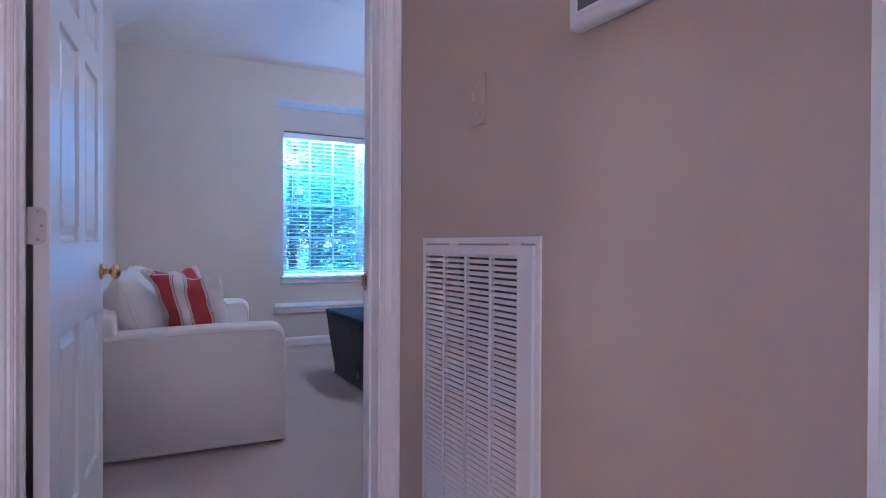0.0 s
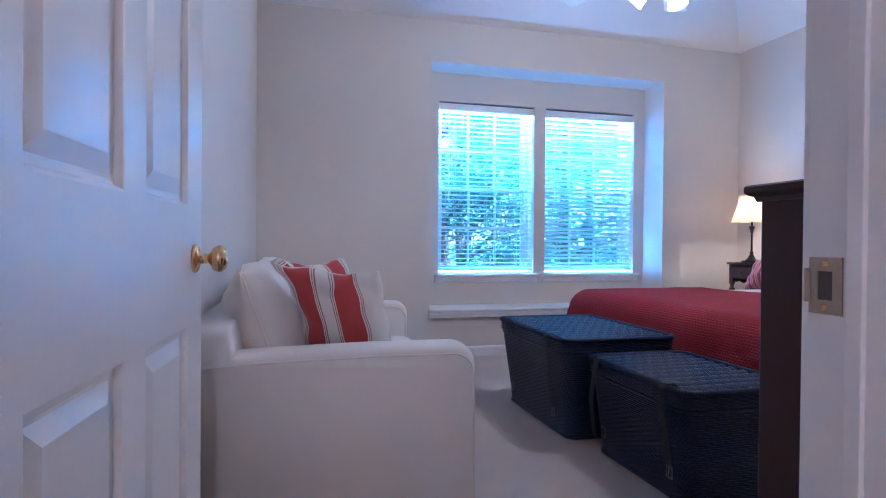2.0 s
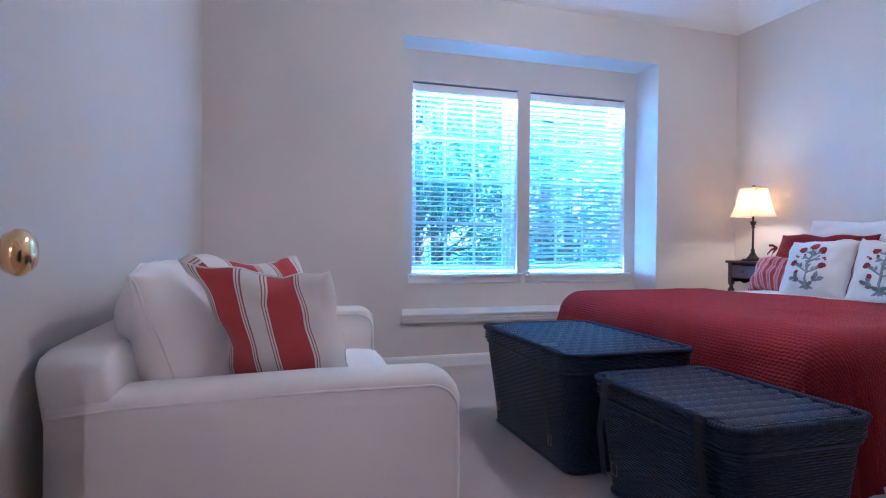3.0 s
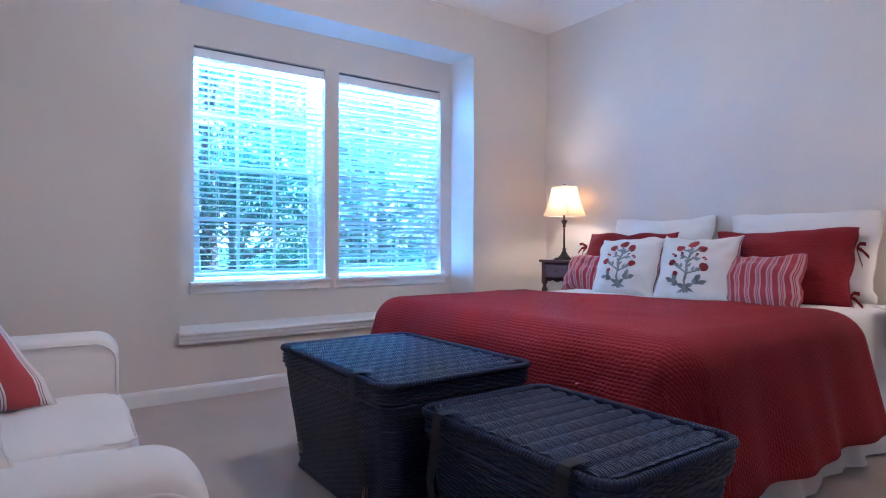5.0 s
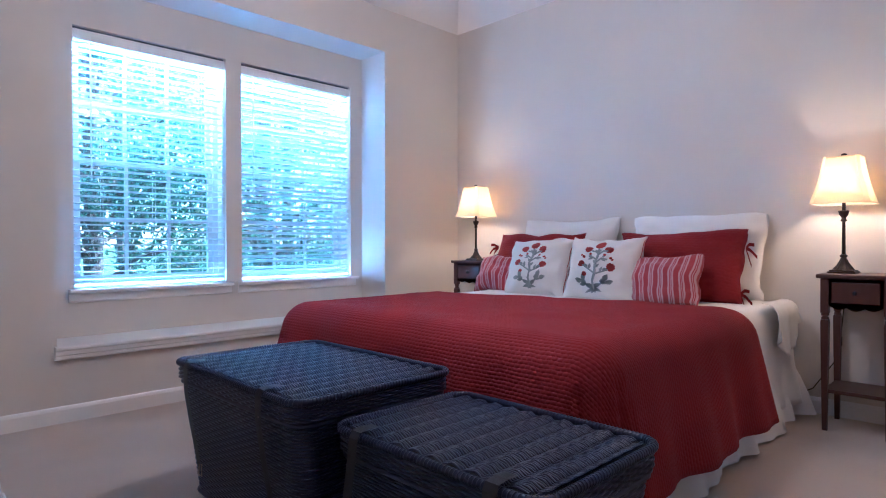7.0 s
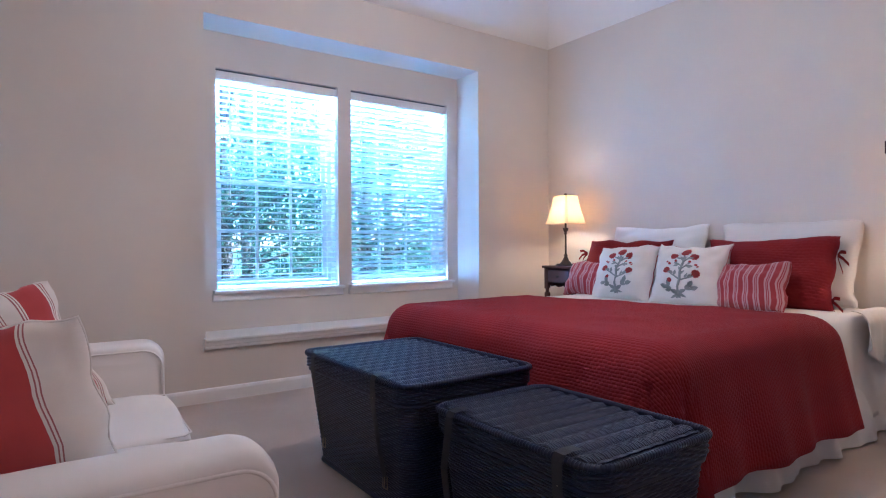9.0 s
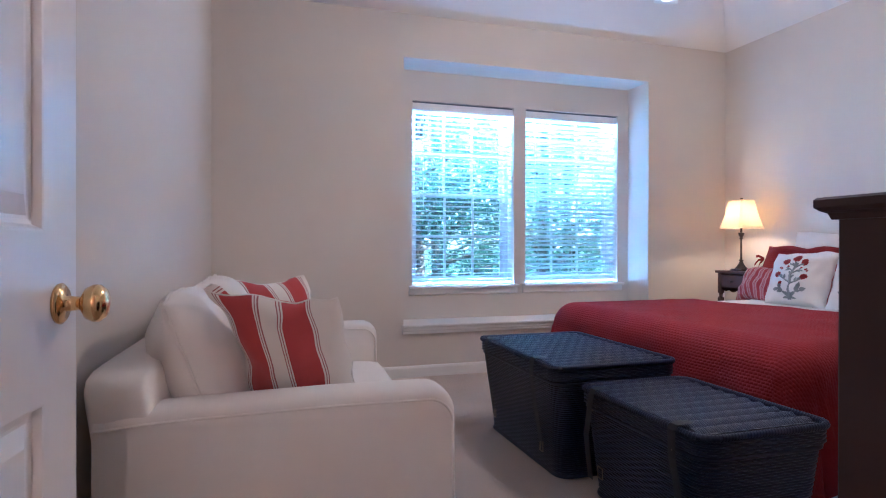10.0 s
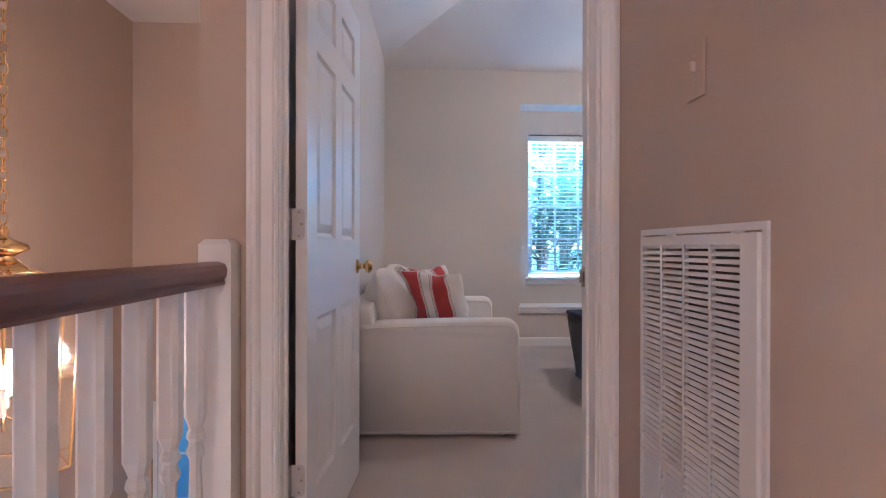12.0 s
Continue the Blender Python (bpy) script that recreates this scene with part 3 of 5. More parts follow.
for z in (1.350, 1.410):
    part("screw", lathe([(0.0035, 0), (0.003, 0.001), (0.001, 0.0012)], (HALL_X - 0.006, 1.109, z), 10, pose(0, 0, 0, 0, -90)), M_PLATE, sw)
st = thing("thermostat", (HALL_X, 0.7, 1.48), "white wall thermostat with a grey-green display", "thermostat")
part("body", box(HALL_X - 0.030, HALL_X - 0.0005, 0.577, 0.760, 1.418, 1.560, 0.010, 4), M_STAT, st, "", True)
part("display", box(HALL_X - 0.0312, HALL_X - 0.029, 0.605, 0.733, 1.446, 1.535), M_SCREEN, st, "grey-green display")
part("bezel", boxes([(HALL_X - 0.0325, HALL_X - 0.0295, 0.599, 0.605, 1.440, 1.541), (HALL_X - 0.0325, HALL_X - 0.0295, 0.733, 0.739, 1.440, 1.541), (HALL_X - 0.0325, HALL_X - 0.0295, 0.605, 0.733, 1.440, 1.446)]), M_STAT, st)

# ---- balustrade ----
bal = thing("balustrade", (RAIL_X, 0.0, 0.0), "white turned balusters under a dark wooden handrail", "railing")
prof = [(-0.026, 0.925), (0.026, 0.925), (0.028, 0.932), (0.024, 0.938), (0.031, 0.948), (0.033, 0.965), (0.028, 0.978), (0.014, 0.985), (-0.014, 0.985), (-0.028, 0.978), (-0.033, 0.965), (-0.031, 0.948), (-0.024, 0.938), (-0.028, 0.932)]
part("handrail", sweep(prof, [(RAIL_X, -4.38, 0), (RAIL_X, 1.515, 0)], lambda i: ((1, 0, 0), (0, 0, 1))), M_RAIL, bal, "dark varnished wooden handrail", True)
part("shoe", box(RAIL_X - 0.035, RAIL_X + 0.035, -4.38, 1.515, 0.0, 0.03, 0.004), M_TRIM, bal, "white bottom rail")
nb = box(RAIL_X - 0.042, RAIL_X + 0.042, 1.512, 1.596, 0, 1.005)
cap = bmesh.new()
for z, r in ((1.005, 0.042), (1.03, 0.042), (1.044, 0.030)):
    for sx, sy in ((-1, -1), (1, -1), (1, 1), (-1, 1)):
        cap.verts.new((RAIL_X + sx * r, 1.554 + sy * r, z))
cap.verts.ensure_lookup_table()
for a in (0, 4):
    for k in range(4):
        cap.faces.new([cap.verts[i] for i in (a + k, a + (k + 1) % 4, a + 4 + (k + 1) % 4, a + 4 + k)])
cap.faces.new(cap.verts[8:12])
part("newel_post", join(nb, cap), M_TRIM, bal, "white square newel post with a chamfered top")


def baluster_mesh():
    """Square chamfered top, turned vase below, square foot."""
    bm = bmesh.new()
    c, s = 0.0225, 0.0135
    rings = []
    octo = lambda k, f: [(k, f), (f, k), (-f, k), (-k, f), (-k, -f), (-f, -k), (f, -k), (k, -f)]
    for z, k, f in ((0.03, c, c * 0.98), (0.17, c, c * 0.98), (0.18, 0.016, 0.0066), (0.19, 0.016, 0.0066), (0.20, 0.021, 0.0087), (0.21, 0.0165, 0.0068), (0.22, 0.015, 0.0062), (0.27, 0.0195, 0.008), (0.33, 0.0195, 0.008), (0.42, 0.015, 0.0062), (0.50, 0.0125, 0.0052), (0.52, 0.0135, 0.0056),
                    (0.53, 0.0185, 0.0077), (0.542, 0.0195, 0.008), (0.552, 0.0150, 0.0062), (0.562, 0.0145, 0.006), (0.572, 0.020, 0.0083), (0.585, 0.018, 0.0075), (0.592, 0.0145, 0.006), (0.60, 0.016, 0.0075), (0.622, c, s), (0.925, c, s)):
        rings.append([bm.verts.new((x, y, z)) for x, y in octo(k, f)])
    for a, b in zip(rings, rings[1:]):
        for k in range(8):
            bm.faces.new((a[k], a[(k + 1) % 8], b[(k + 1) % 8], b[k]))
    bm.faces.new(rings[0])
    bm.faces.new(rings[-1])
    return bm


first = mesh_ob("baluster", baluster_mesh(), M_TRIM)
for k in range(39):
    o = first if k == 0 else new("baluster", first.data)
    o.location = (RAIL_X, 1.380 - 0.1475 * k, 0)
    part("baluster", o, M_TRIM, bal)

# ---- foyer lantern and window ----


def lantern(x, y):
    t = thing("lantern_chandelier", (x, y, CZ), "lit polished brass lantern with glass panes on a chain", "chandelier")
    part("canopy", lathe([(0.06, -0.002), (0.062, -0.012), (0.04, -0.03), (0.012, -0.045)], (x, y, CZ), 24), M_BRASS, t, "", True)
    link = mesh_ob("chain_link", tube([(0.013 * math.cos(a), 0, 0.024 * math.sin(a)) for a in [2 * math.pi * k / 14 for k in range(14)]], 0.0028, 6, True), M_BRASS, True)
    n = int((CZ - 0.045 - 1.10) / 0.038)
    for k in range(n):
        o = link if k == 0 else new("chain_link", link.data)
        o.matrix_basis = pose(x, y, CZ - 0.06 - 0.038 * k, 0, 0, 90 * (k % 2) + 20)
        part("chain_link", o, M_BRASS, t)
    part("finial", lathe([(0.004, 1.105), (0.012, 1.095), (0.02, 1.08), (0.012, 1.062), (0.03, 1.05), (0.075, 1.03), (0.08, 1.015), (0.045, 0.995), (0.03, 0.985), (0.055, 0.965), (0.075, 0.945), (0.075, 0.935)], (x, y, 0), 32), M_BRASS, t, "turned brass top", True)
    top, mid, low = (0.935, 0.095), (0.885, 0.25), (0.22, 0.21)
    def ring(z, r):
        return [Vector((x + r * math.cos(math.radians(60 * k + 12)), y + r * math.sin(math.radians(60 * k + 12)), z)) for k in range(6)]
    rt, rm, rl = ring(top[0], top[1]), ring(*mid), ring(*low)
    for k in range(6):
        q = (k + 1) % 6
        for a, b in ((rt[k], rm[k]), (rm[k], rl[k]), (rm[k], rm[q]), (rl[k], rl[q]), (rt[k], rt[q])):
            part("frame_bar", tube([a, b], 0.006, 6), M_BRASS, t)
        third = rm[k].lerp(rl[k], 0.5)
        part("frame_bar", tube([third, rm[q].lerp(rl[q], 0.5)], 0.003, 6), M_BRASS, t)
        for a, b, c, d in ((rt[k], rt[q], rm[q], rm[k]), (rm[k], rm[q], rl[q], rl[k])):
            nrm = (b - a).cross(d - a).normalized() * 0.0015
            bm = bmesh.new()
            f = [bm.verts.new(p - nrm) for p in (a, b, c, d)] + [bm.verts.new(p + nrm) for p in (a, b, c, d)]
            for s in ((0, 1, 2, 3), (7, 6, 5, 4), (0, 4, 5, 1), (1, 5, 6, 2), (2, 6, 7, 3), (3, 7, 4, 0)):
                bm.faces.new([f[i] for i in s])
            part("glass_pane", bm, M_BEVEL, t, "clear bevelled glass pane").visible_shadow = False
    part("stem", lathe([(0.008, 0.36), (0.008, 0.935)], (x, y, 0), 12), M_BRASS, t)
    for k in range(4):
        a = math.radians(90 * k + 30)
        px, py = x + 0.075 * math.cos(a), y + 0.075 * math.sin(a)
        part("arm", tube([(x, y, 0.42), (x + 0.04 * math.cos(a), y + 0.04 * math.sin(a), 0.39), (px, py, 0.43)], 0.005, 6), M_BRASS, t)
        part("candle", lathe([(0.012, 0.43), (0.012, 0.53)], (px, py, 0), 12), M_STAT, t)
        part("bulb", lathe([(0.006, 0.53), (0.014, 0.55), (0.015, 0.565), (0.008, 0.595), (0.002, 0.61)], (px, py, 0), 12), M_CANDLE, t, "lit candle bulb", True).visible_shadow = False
    lamp("lantern_light", (x, y, 0.57), LANTERN_POWER, (1.0, 0.60, 0.33), 0.09)


def window(name, x0, x1, z0, z1, y, cols, rows, double, label, cat="window", pane=None):
    """A vinyl sash window with real bars and panes; double for two sashes one above the other."""
    w = thing(name, ((x0 + x1) / 2, y, z0), label, cat, kind="structure")
    f = 0.035
    part("window_frame", ring('y', y, y + 0.07, (x0, x1, z0, z1), (x0 + f, x1 - f, z0 + f, z1 - f)), M_VINYL, w)
    zm = (z0 + z1) / 2
    sashes = [(z0 + f, zm + 0.018, y + 0.012), (zm - 0.018, z1 - f, y + 0.040)] if double else [(z0 + f, z1 - f, y + 0.02)]
    for a, b, yy in sashes:
        s = 0.034
        sash = part("sash", ring('y', yy, yy + 0.026, (x0 + f, x1 - f, a, b), (x0 + f + s, x1 - f - s, a + s, b - s)), M_VINYL, w)
        gx0, gx1, ga, gb = x0 + f + s, x1 - f - s, a + s, b - s
        for k in range(1, cols):
            xx = gx0 + (gx1 - gx0) * k / cols
            part("muntin", box(xx - 0.010, xx + 0.010, yy + 0.004, yy + 0.022, ga, gb), M_VINYL, sash)
        for k in range(1, rows):
            zz = ga + (gb - ga) * k / rows
            part("muntin", box(gx0, gx1, yy + 0.005, yy + 0.021, zz - 0.010, zz + 0.010), M_VINYL, sash)
        for i in range(cols):
            for j in range(rows):
                p = part("pane", box(gx0 + (gx1 - gx0) * i / cols, gx0 + (gx1 - gx0) * (i + 1) / cols, yy + 0.011, yy + 0.014, ga + (gb - ga) * j / rows, ga + (gb - ga) * (j + 1) / rows), pane or M_GLASS, sash)
                p.visible_shadow = False
    if double:
        part("insect_screen", box(x0 + f, x1 - f, y + 0.0685, y + 0.0695, z0 + f, zm), M_MESH, w, "fine grey insect screen").visible_shadow = False
    return w


lantern(-1.13, 2.13)
# unseen ceiling light added behind the start of the walk, brightens hall and sofa
hall_light = thing("ceiling_light", (0.35, -3.5, CZ), "small lit frosted dome light, added unseen on the hall ceiling", "ceiling light")
part("canopy", lathe([(0.002, CZ - 0.001), (0.15, CZ - 0.001), (0.155, CZ - 0.012), (0.145, CZ - 0.03), (0.002, CZ - 0.03)], (0.35, -3.5, 0), 32), M_BRASS, hall_light, "brass canopy", True)
part("dome", lathe([(0.14, CZ - 0.03), (0.138, CZ - 0.06), (0.11, CZ - 0.10), (0.06, CZ - 0.122), (0.004, CZ - 0.13)], (0.35, -3.5, 0), 32), M_FROST, hall_light, "lit frosted glass dome", True).visible_shadow = False
lamp("hall_ceiling_lamp", (0.35, -3.5, CZ - 0.17), HALL_POWER, (1.0, 0.66, 0.42), 0.12)
# the foyer's side window
w4 = window("window_4", -1.2, -0.5, 0.6, 1.6, 0.0, 2, 3, False, "small white-framed foyer side window")
w4.matrix_basis = pose(FX - 0.02, 0, 0, 0, 0, 90) @ w4.matrix_basis
window("window_3", -1.80, -0.90, -1.9, -0.24, FY + 0.03, 3, 4, False, "tall foyer window with blue textured panes", pane=M_BLUEPANE)

# ---- bedroom windows, blinds, sills and niche shelf ----
window("window_1", WIN[0][0], WIN[0][1], WZ0, WZ1, 6.415, 3, 2, True, "white double-hung window with glazing bars in the niche")
window("window_2", WIN[1][0], WIN[1][1], WZ0, WZ1, 6.415, 3, 2, True, "white double-hung window with glazing bars in the niche")


def blind(x0, x1, tilt, label):
    y = 6.325
    b = thing("window_blind", ((x0 + x1) / 2, y, WZ1), label, "window blind", "blinds in the window niche")
    a0, a1 = x0 + 0.006, x1 - 0.006
    # its dark grey shows above the valance as the gap's shadow
    part("headrail", box(a0, a1, y - 0.022, y + 0.03, WZ1 - 0.055, WZ1 - 0.001, 0.002), M_HEAD, b, "headrail in dark grey for the shadow line above the valance")
    part("valance", box(a0 - 0.003, a1 + 0.003, y - 0.036, y - 0.026, WZ1 - 0.078, WZ1 - 0.016, 0.003), M_TRIM, b, "white moulded valance strip")
    part("bottom_rail", box(a0 + 0.004, a1 - 0.004, y - 0.025, y + 0.025, WZ0 + 0.012, WZ0 + 0.030, 0.004), M_VINYL, b)
    n, top, low = 35, WZ1 - 0.085, WZ0 + 0.055
    bm = bmesh.new()
    prof = [(-0.025, -0.003), (-0.012, 0.0005), (0, 0.0018), (0.012, 0.0005), (0.025, -0.003)]
    rows = [[[bm.verts.new((xx, py, pz + h)) for py, pz in prof] for h in (0, -0.0026)] for xx in (a0 + 0.004, a1 - 0.004)]
    for h in (0, 1):
        for j in range(4):
            bm.faces.new((rows[0][h][j], rows[0][h][j + 1], rows[1][h][j + 1], rows[1][h][j]))
    for j in (0, 4):
        bm.faces.new((rows[0][0][j], rows[1][0][j], rows[1][1][j], rows[0][1][j]))
    for e in (0, 1):
        bm.faces.new(rows[e][0] + rows[e][1][::-1])
    first = mesh_ob("slat", bm, M_BLIND)
    for k in range(n):
        o = first if k == 0 else new("slat", first.data)
        o.matrix_basis = pose(0, y, low + (top - low) * k / (n - 1), tilt + random.uniform(-1.5, 1.5), random.uniform(-0.12, 0.12), 0)
        part("slat", o, M_BLIND, b)
    for f in (0.17, 0.5, 0.83):
        xx = a0 + (a1 - a0) * f
        for dy in (-0.026, 0.026):
            part("ladder_cord", tube([(xx, y + dy, WZ0 + 0.02), (xx, y + dy, WZ1 - 0.05)], 0.0011, 5), M_BLIND, b)
    xx = a1 - 0.06
    part("pull_cord", tube([(xx, y - 0.034, WZ1 - 0.05), (xx + 0.002, y - 0.035, 1.50)], 0.0012, 5), M_BLIND, b)
    part("tassel", lathe([(0.002, 1.505), (0.006, 1.49), (0.008, 1.465), (0.003, 1.458)], (xx + 0.002, y - 0.035, 0), 10), M_BLIND, b)
    part("tilt_wand", tube([(a0 + 0.09, y - 0.033, WZ1 - 0.05), (a0 + 0.092, y - 0.036, 1.35)], 0.004, 6), M_BLIND, b)


# the sky's light in the two window openings, above and below the blinds
for x0, x1 in WIN:
    area("sky_through_window", look(((x0 + x1) / 2, 6.385, WZ1 - 0.012), ((x0 + x1) / 2, 5.6, 1.35)), x1 - x0 - 0.08, 0.04, SKY_TOP, COOL)
    area("sky_through_window", look(((x0 + x1) / 2, 6.291, WZ0 + 0.006), ((x0 + x1) / 2, 5.9, 2.4)), x1 - x0 - 0.04, 0.014, SKY_LOW, COOL)
blind(WIN[0][0], WIN[0][1], -5, "white horizontal slat blind, lowered with slats nearly open")
blind(WIN[1][0], WIN[1][1], -22, "white horizontal slat blind, lowered with slats half tilted")
for x0, x1 in ((WIN[0][0] - 0.03, WIN[0][1] + 0.03), (WIN[1][0] - 0.03, WIN[1][1] + 0.04)):
    prof = [(0, 0.0), (0.055, 0.0), (0.060, -0.006), (0.058, -0.016), (0.052, -0.022), (0.018, -0.026), (0.020, -0.070), (0.014, -0.078), (0.0, -0.080)]
    structure("window_sill", sweep(prof, [(x0, NY, WZ0 - 0.002), (x1, NY, WZ0 - 0.002)], lambda i: ((0, -1, 0), (0, 0, 1))), M_TRIM, "white moulded window stool with apron", "window sill")
prof = [(-0.31, 0.0), (0.050, 0.0), (0.055, -0.004), (0.056, -0.014), (0.052, -0.020), (0.044, -0.023), (0.043, -0.044), (0.037, -0.050), (0.035, -0.066), (0.030, -0.072), (0.0, -0.072), (0.0, -0.0195), (-0.31, -0.0195)]
structure("trim", sweep(prof, [(NX0 - 0.012, WY1, NZ0), (NX1 + 0.012, WY1, NZ0)], lambda i: ((0, -1, 0), (0, 0, 1))), M_TRIM, "white moulded shelf along the foot of the window niche", "shelf")

# ---- outside: ground and trees ----
structure("ground", boxes([(-600, 600, 7.2, 800, -3.1, -3.0)]), M_GRASS, "lawn outside the house", "ground")


def tree(x, y, h, spread, seed, leaves):
    rnd = np.random.RandomState(seed)
    t = thing("tree", (x, y, -3.0), "broad-leaved evergreen tree with glossy leaves", "tree", "trees outside the window")
    pts = [(x + 0.06 * math.sin(k), y + 0.05 * math.cos(2 * k), -3.0 + h * 0.85 * k / 6) for k in range(7)]
    bm = bmesh.new()
    for k in range(6):
        tube(pts[k:k + 2], 0.16 * (1 - k / 7.5), 8, bm=bm)
    clumps = []
    for k in range(70):
        z = -3.0 + h * (0.12 + 0.88 * rnd.rand() ** 1.15)
        f = 1.0 - 0.55 * abs((z + 3.0) / h - 0.45)
        a, r = rnd.rand() * 2 * math.pi, spread * f * (0.35 + 0.65 * rnd.rand())
        c = Vector((x + r * math.cos(a), y + r * math.sin(a), z))
        clumps.append(c)
        s = Vector((x, y, max(-2.4, z - 0.5 * r)))
        tube([s, s.lerp(c, 0.55) + Vector((0, 0, 0.08)), c], 0.022, 5, bm=bm)
    part("trunk", bm, M_BARK, t)
    base = np.array([(0, 0, 0), (0.24, 0.17, 0.05), (0.62, 0.16, 0.05), (1, 0, -0.06), (0.62, -0.16, 0.05), (0.24, -0.17, 0.05)])
    cl = np.array([list(c) for c in clumps])[rnd.randint(len(clumps), size=leaves)]
    unit = lambda a: a / np.linalg.norm(a, axis=1, keepdims=True)
    d = unit(rnd.normal(size=(leaves, 3)))
    p = cl + d * (0.10 + 0.46 * rnd.rand(leaves, 1) ** 0.6) * np.array([1, 1, 0.8])
    ax = unit(d * 0.7 + rnd.normal(size=(leaves, 3)) * 0.6 + np.array([0, 0, 0.25]))
    side = unit(np.cross(ax, rnd.normal(size=(leaves, 3))))
    axes = np.stack([ax, side, np.cross(ax, side)], axis=1)
    verts = p[:, None, :] + np.einsum('kj,njc->nkc', base, axes) * (0.045 + 0.045 * rnd.rand(leaves, 1, 1))
    faces = []
    for k in range(leaves):
        i = 6 * k
        faces += [(i, i + 1, i + 2, i + 3), (i, i + 3, i + 4, i + 5)]
    crown = data_ob("crown", verts.reshape(-1, 3).tolist(), faces, M_LEAF)
    tagged(crown, kind="stuff")
    part("crown", crown, M_LEAF, t, "dense crown of glossy pointed leaves")


for k, (x, y, h, s) in enumerate([(0.6, 9.2, 6.6, 1.4), (2.4, 9.0, 7.2, 1.45), (4.4, 9.3, 6.8, 1.5), (6.4, 9.0, 7.0, 1.5), (8.6, 9.6, 7.4, 1.7), (-1.6, 9.6, 6.6, 1.5), (3.4, 11.5, 7.6, 1.9), (6.2, 11.8, 7.8, 1.9), (10.6, 11.0, 7.8, 1.9)]):
    tree(x, y, h, s, 10 + k, 21000 if y < 10 else 14000)

# ---- soft furnishing helpers ----


def uv_from(ob, fn):
    """Gives a mesh flat cloth coordinates from its vertex indices."""
    layer = ob.data.uv_layers.new(name="UVMap")
    for lp in ob.data.loops:
        layer.data[lp.index].uv = fn(lp.vertex_index)


def pillow_point(u, v, side, w, h, t, pinch=0.07, seed=0.0):
    x = u * w / 2 * (1 - pinch * (1 - v * v) * u * u)
    y = v * h / 2 * (1 - pinch * (1 - u * u) * v * v)
    z = side * t / 2 * (max(0, (1 - u * u)) * max(0, (1 - v * v))) ** 0.5
    k = noise.noise((u * 1.7 + seed, v * 1.7, side * 3.1 + seed)) * 0.030 + noise.noise((u * 4 + seed, v * 4, side + seed)) * 0.013 + abs(noise.noise((u * 7 + seed, v * 3, seed))) * 0.006
    x += 0.022 * noise.noise((v * 2.3, seed, 0.5)) * abs(u)
    y += 0.022 * noise.noise((u * 2.3, seed, 7.5)) * abs(v)
    edge = 1 - max(abs(u), abs(v)) ** 6
    return Vector((x + 0.6 * k * abs(v), y + 0.5 * k * abs(u), z + side * k * edge))


def pillow_mesh(name, m, w, h, t, mat, pinch=0.07, seed=0.0, n=26):
    """A knife-edged stuffed cushion in the x-y plane of m."""
    verts, faces, uvs = [], [], []
    index = {}
    for side in (1, -1):
        for i in range(n + 1):
            for j in range(n + 1):
                a, b = math.sin((i / n - 0.5) * math.pi), math.sin((j / n - 0.5) * math.pi)
                rim = i in (0, n) or j in (0, n)
                key = (i, j, 0 if rim else side)
                if key not in index:
                    index[key] = len(verts)
                    verts.append(m @ pillow_point(a, b, side, w, h, t, pinch, seed))
                    uvs.append((a * 0.5 + 0.5, b * 0.5 + 0.5))
        for i in range(n):
            for j in range(n):
                q = [index[(a, b, 0 if a in (0, n) or b in (0, n) else side)] for a, b in ((i, j), (i + 1, j), (i + 1, j + 1), (i, j + 1))]
                faces.append(q if side > 0 else q[::-1])
    ob = data_ob(name, verts, faces, mat, True)
    uv_from(ob, lambda k: uvs[k])
    return ob


def frame_of(center, u, v):
    """A pose at center with x along u and y near v."""
    a = Vector(u).normalized()
    c = a.cross(Vector(v)).normalized()
    b = c.cross(a)
    return Matrix.Translation(center) @ Matrix((a, b, c)).transposed().to_4x4()


def seam_loop(m, w, h, t, pinch, seed, r):
    pts = []
    for e in range(4):
        for k in range(14):
            s = -1 + 2 * k / 14
            u, v = ((s, -1), (1, s), (-s, 1), (-1, -s))[e]
            pts.append(m @ pillow_point(u, v, 1, w, h, t, pinch, seed))
    return tube(pts, r, 6, True)


def pillow(name, center, u, v, w, h, t, mat, label, pinch=0.07, seed=0.0, welt=None, slump=0.0):
    m = frame_of(center, u, v) @ Matrix(((1, slump, 0, 0), (0, 1, 0, 0), (0, 0, 1, 0), (0, 0, 0, 1)))
    p = thing(name, center, label, "pillow")
    part("cover", pillow_mesh("cover", m, w, h, t, mat, pinch, seed), mat, p)
    part("seam", seam_loop(m, w, h, t, pinch, seed, 0.003), welt or mat, p, "", True)
    return p, m


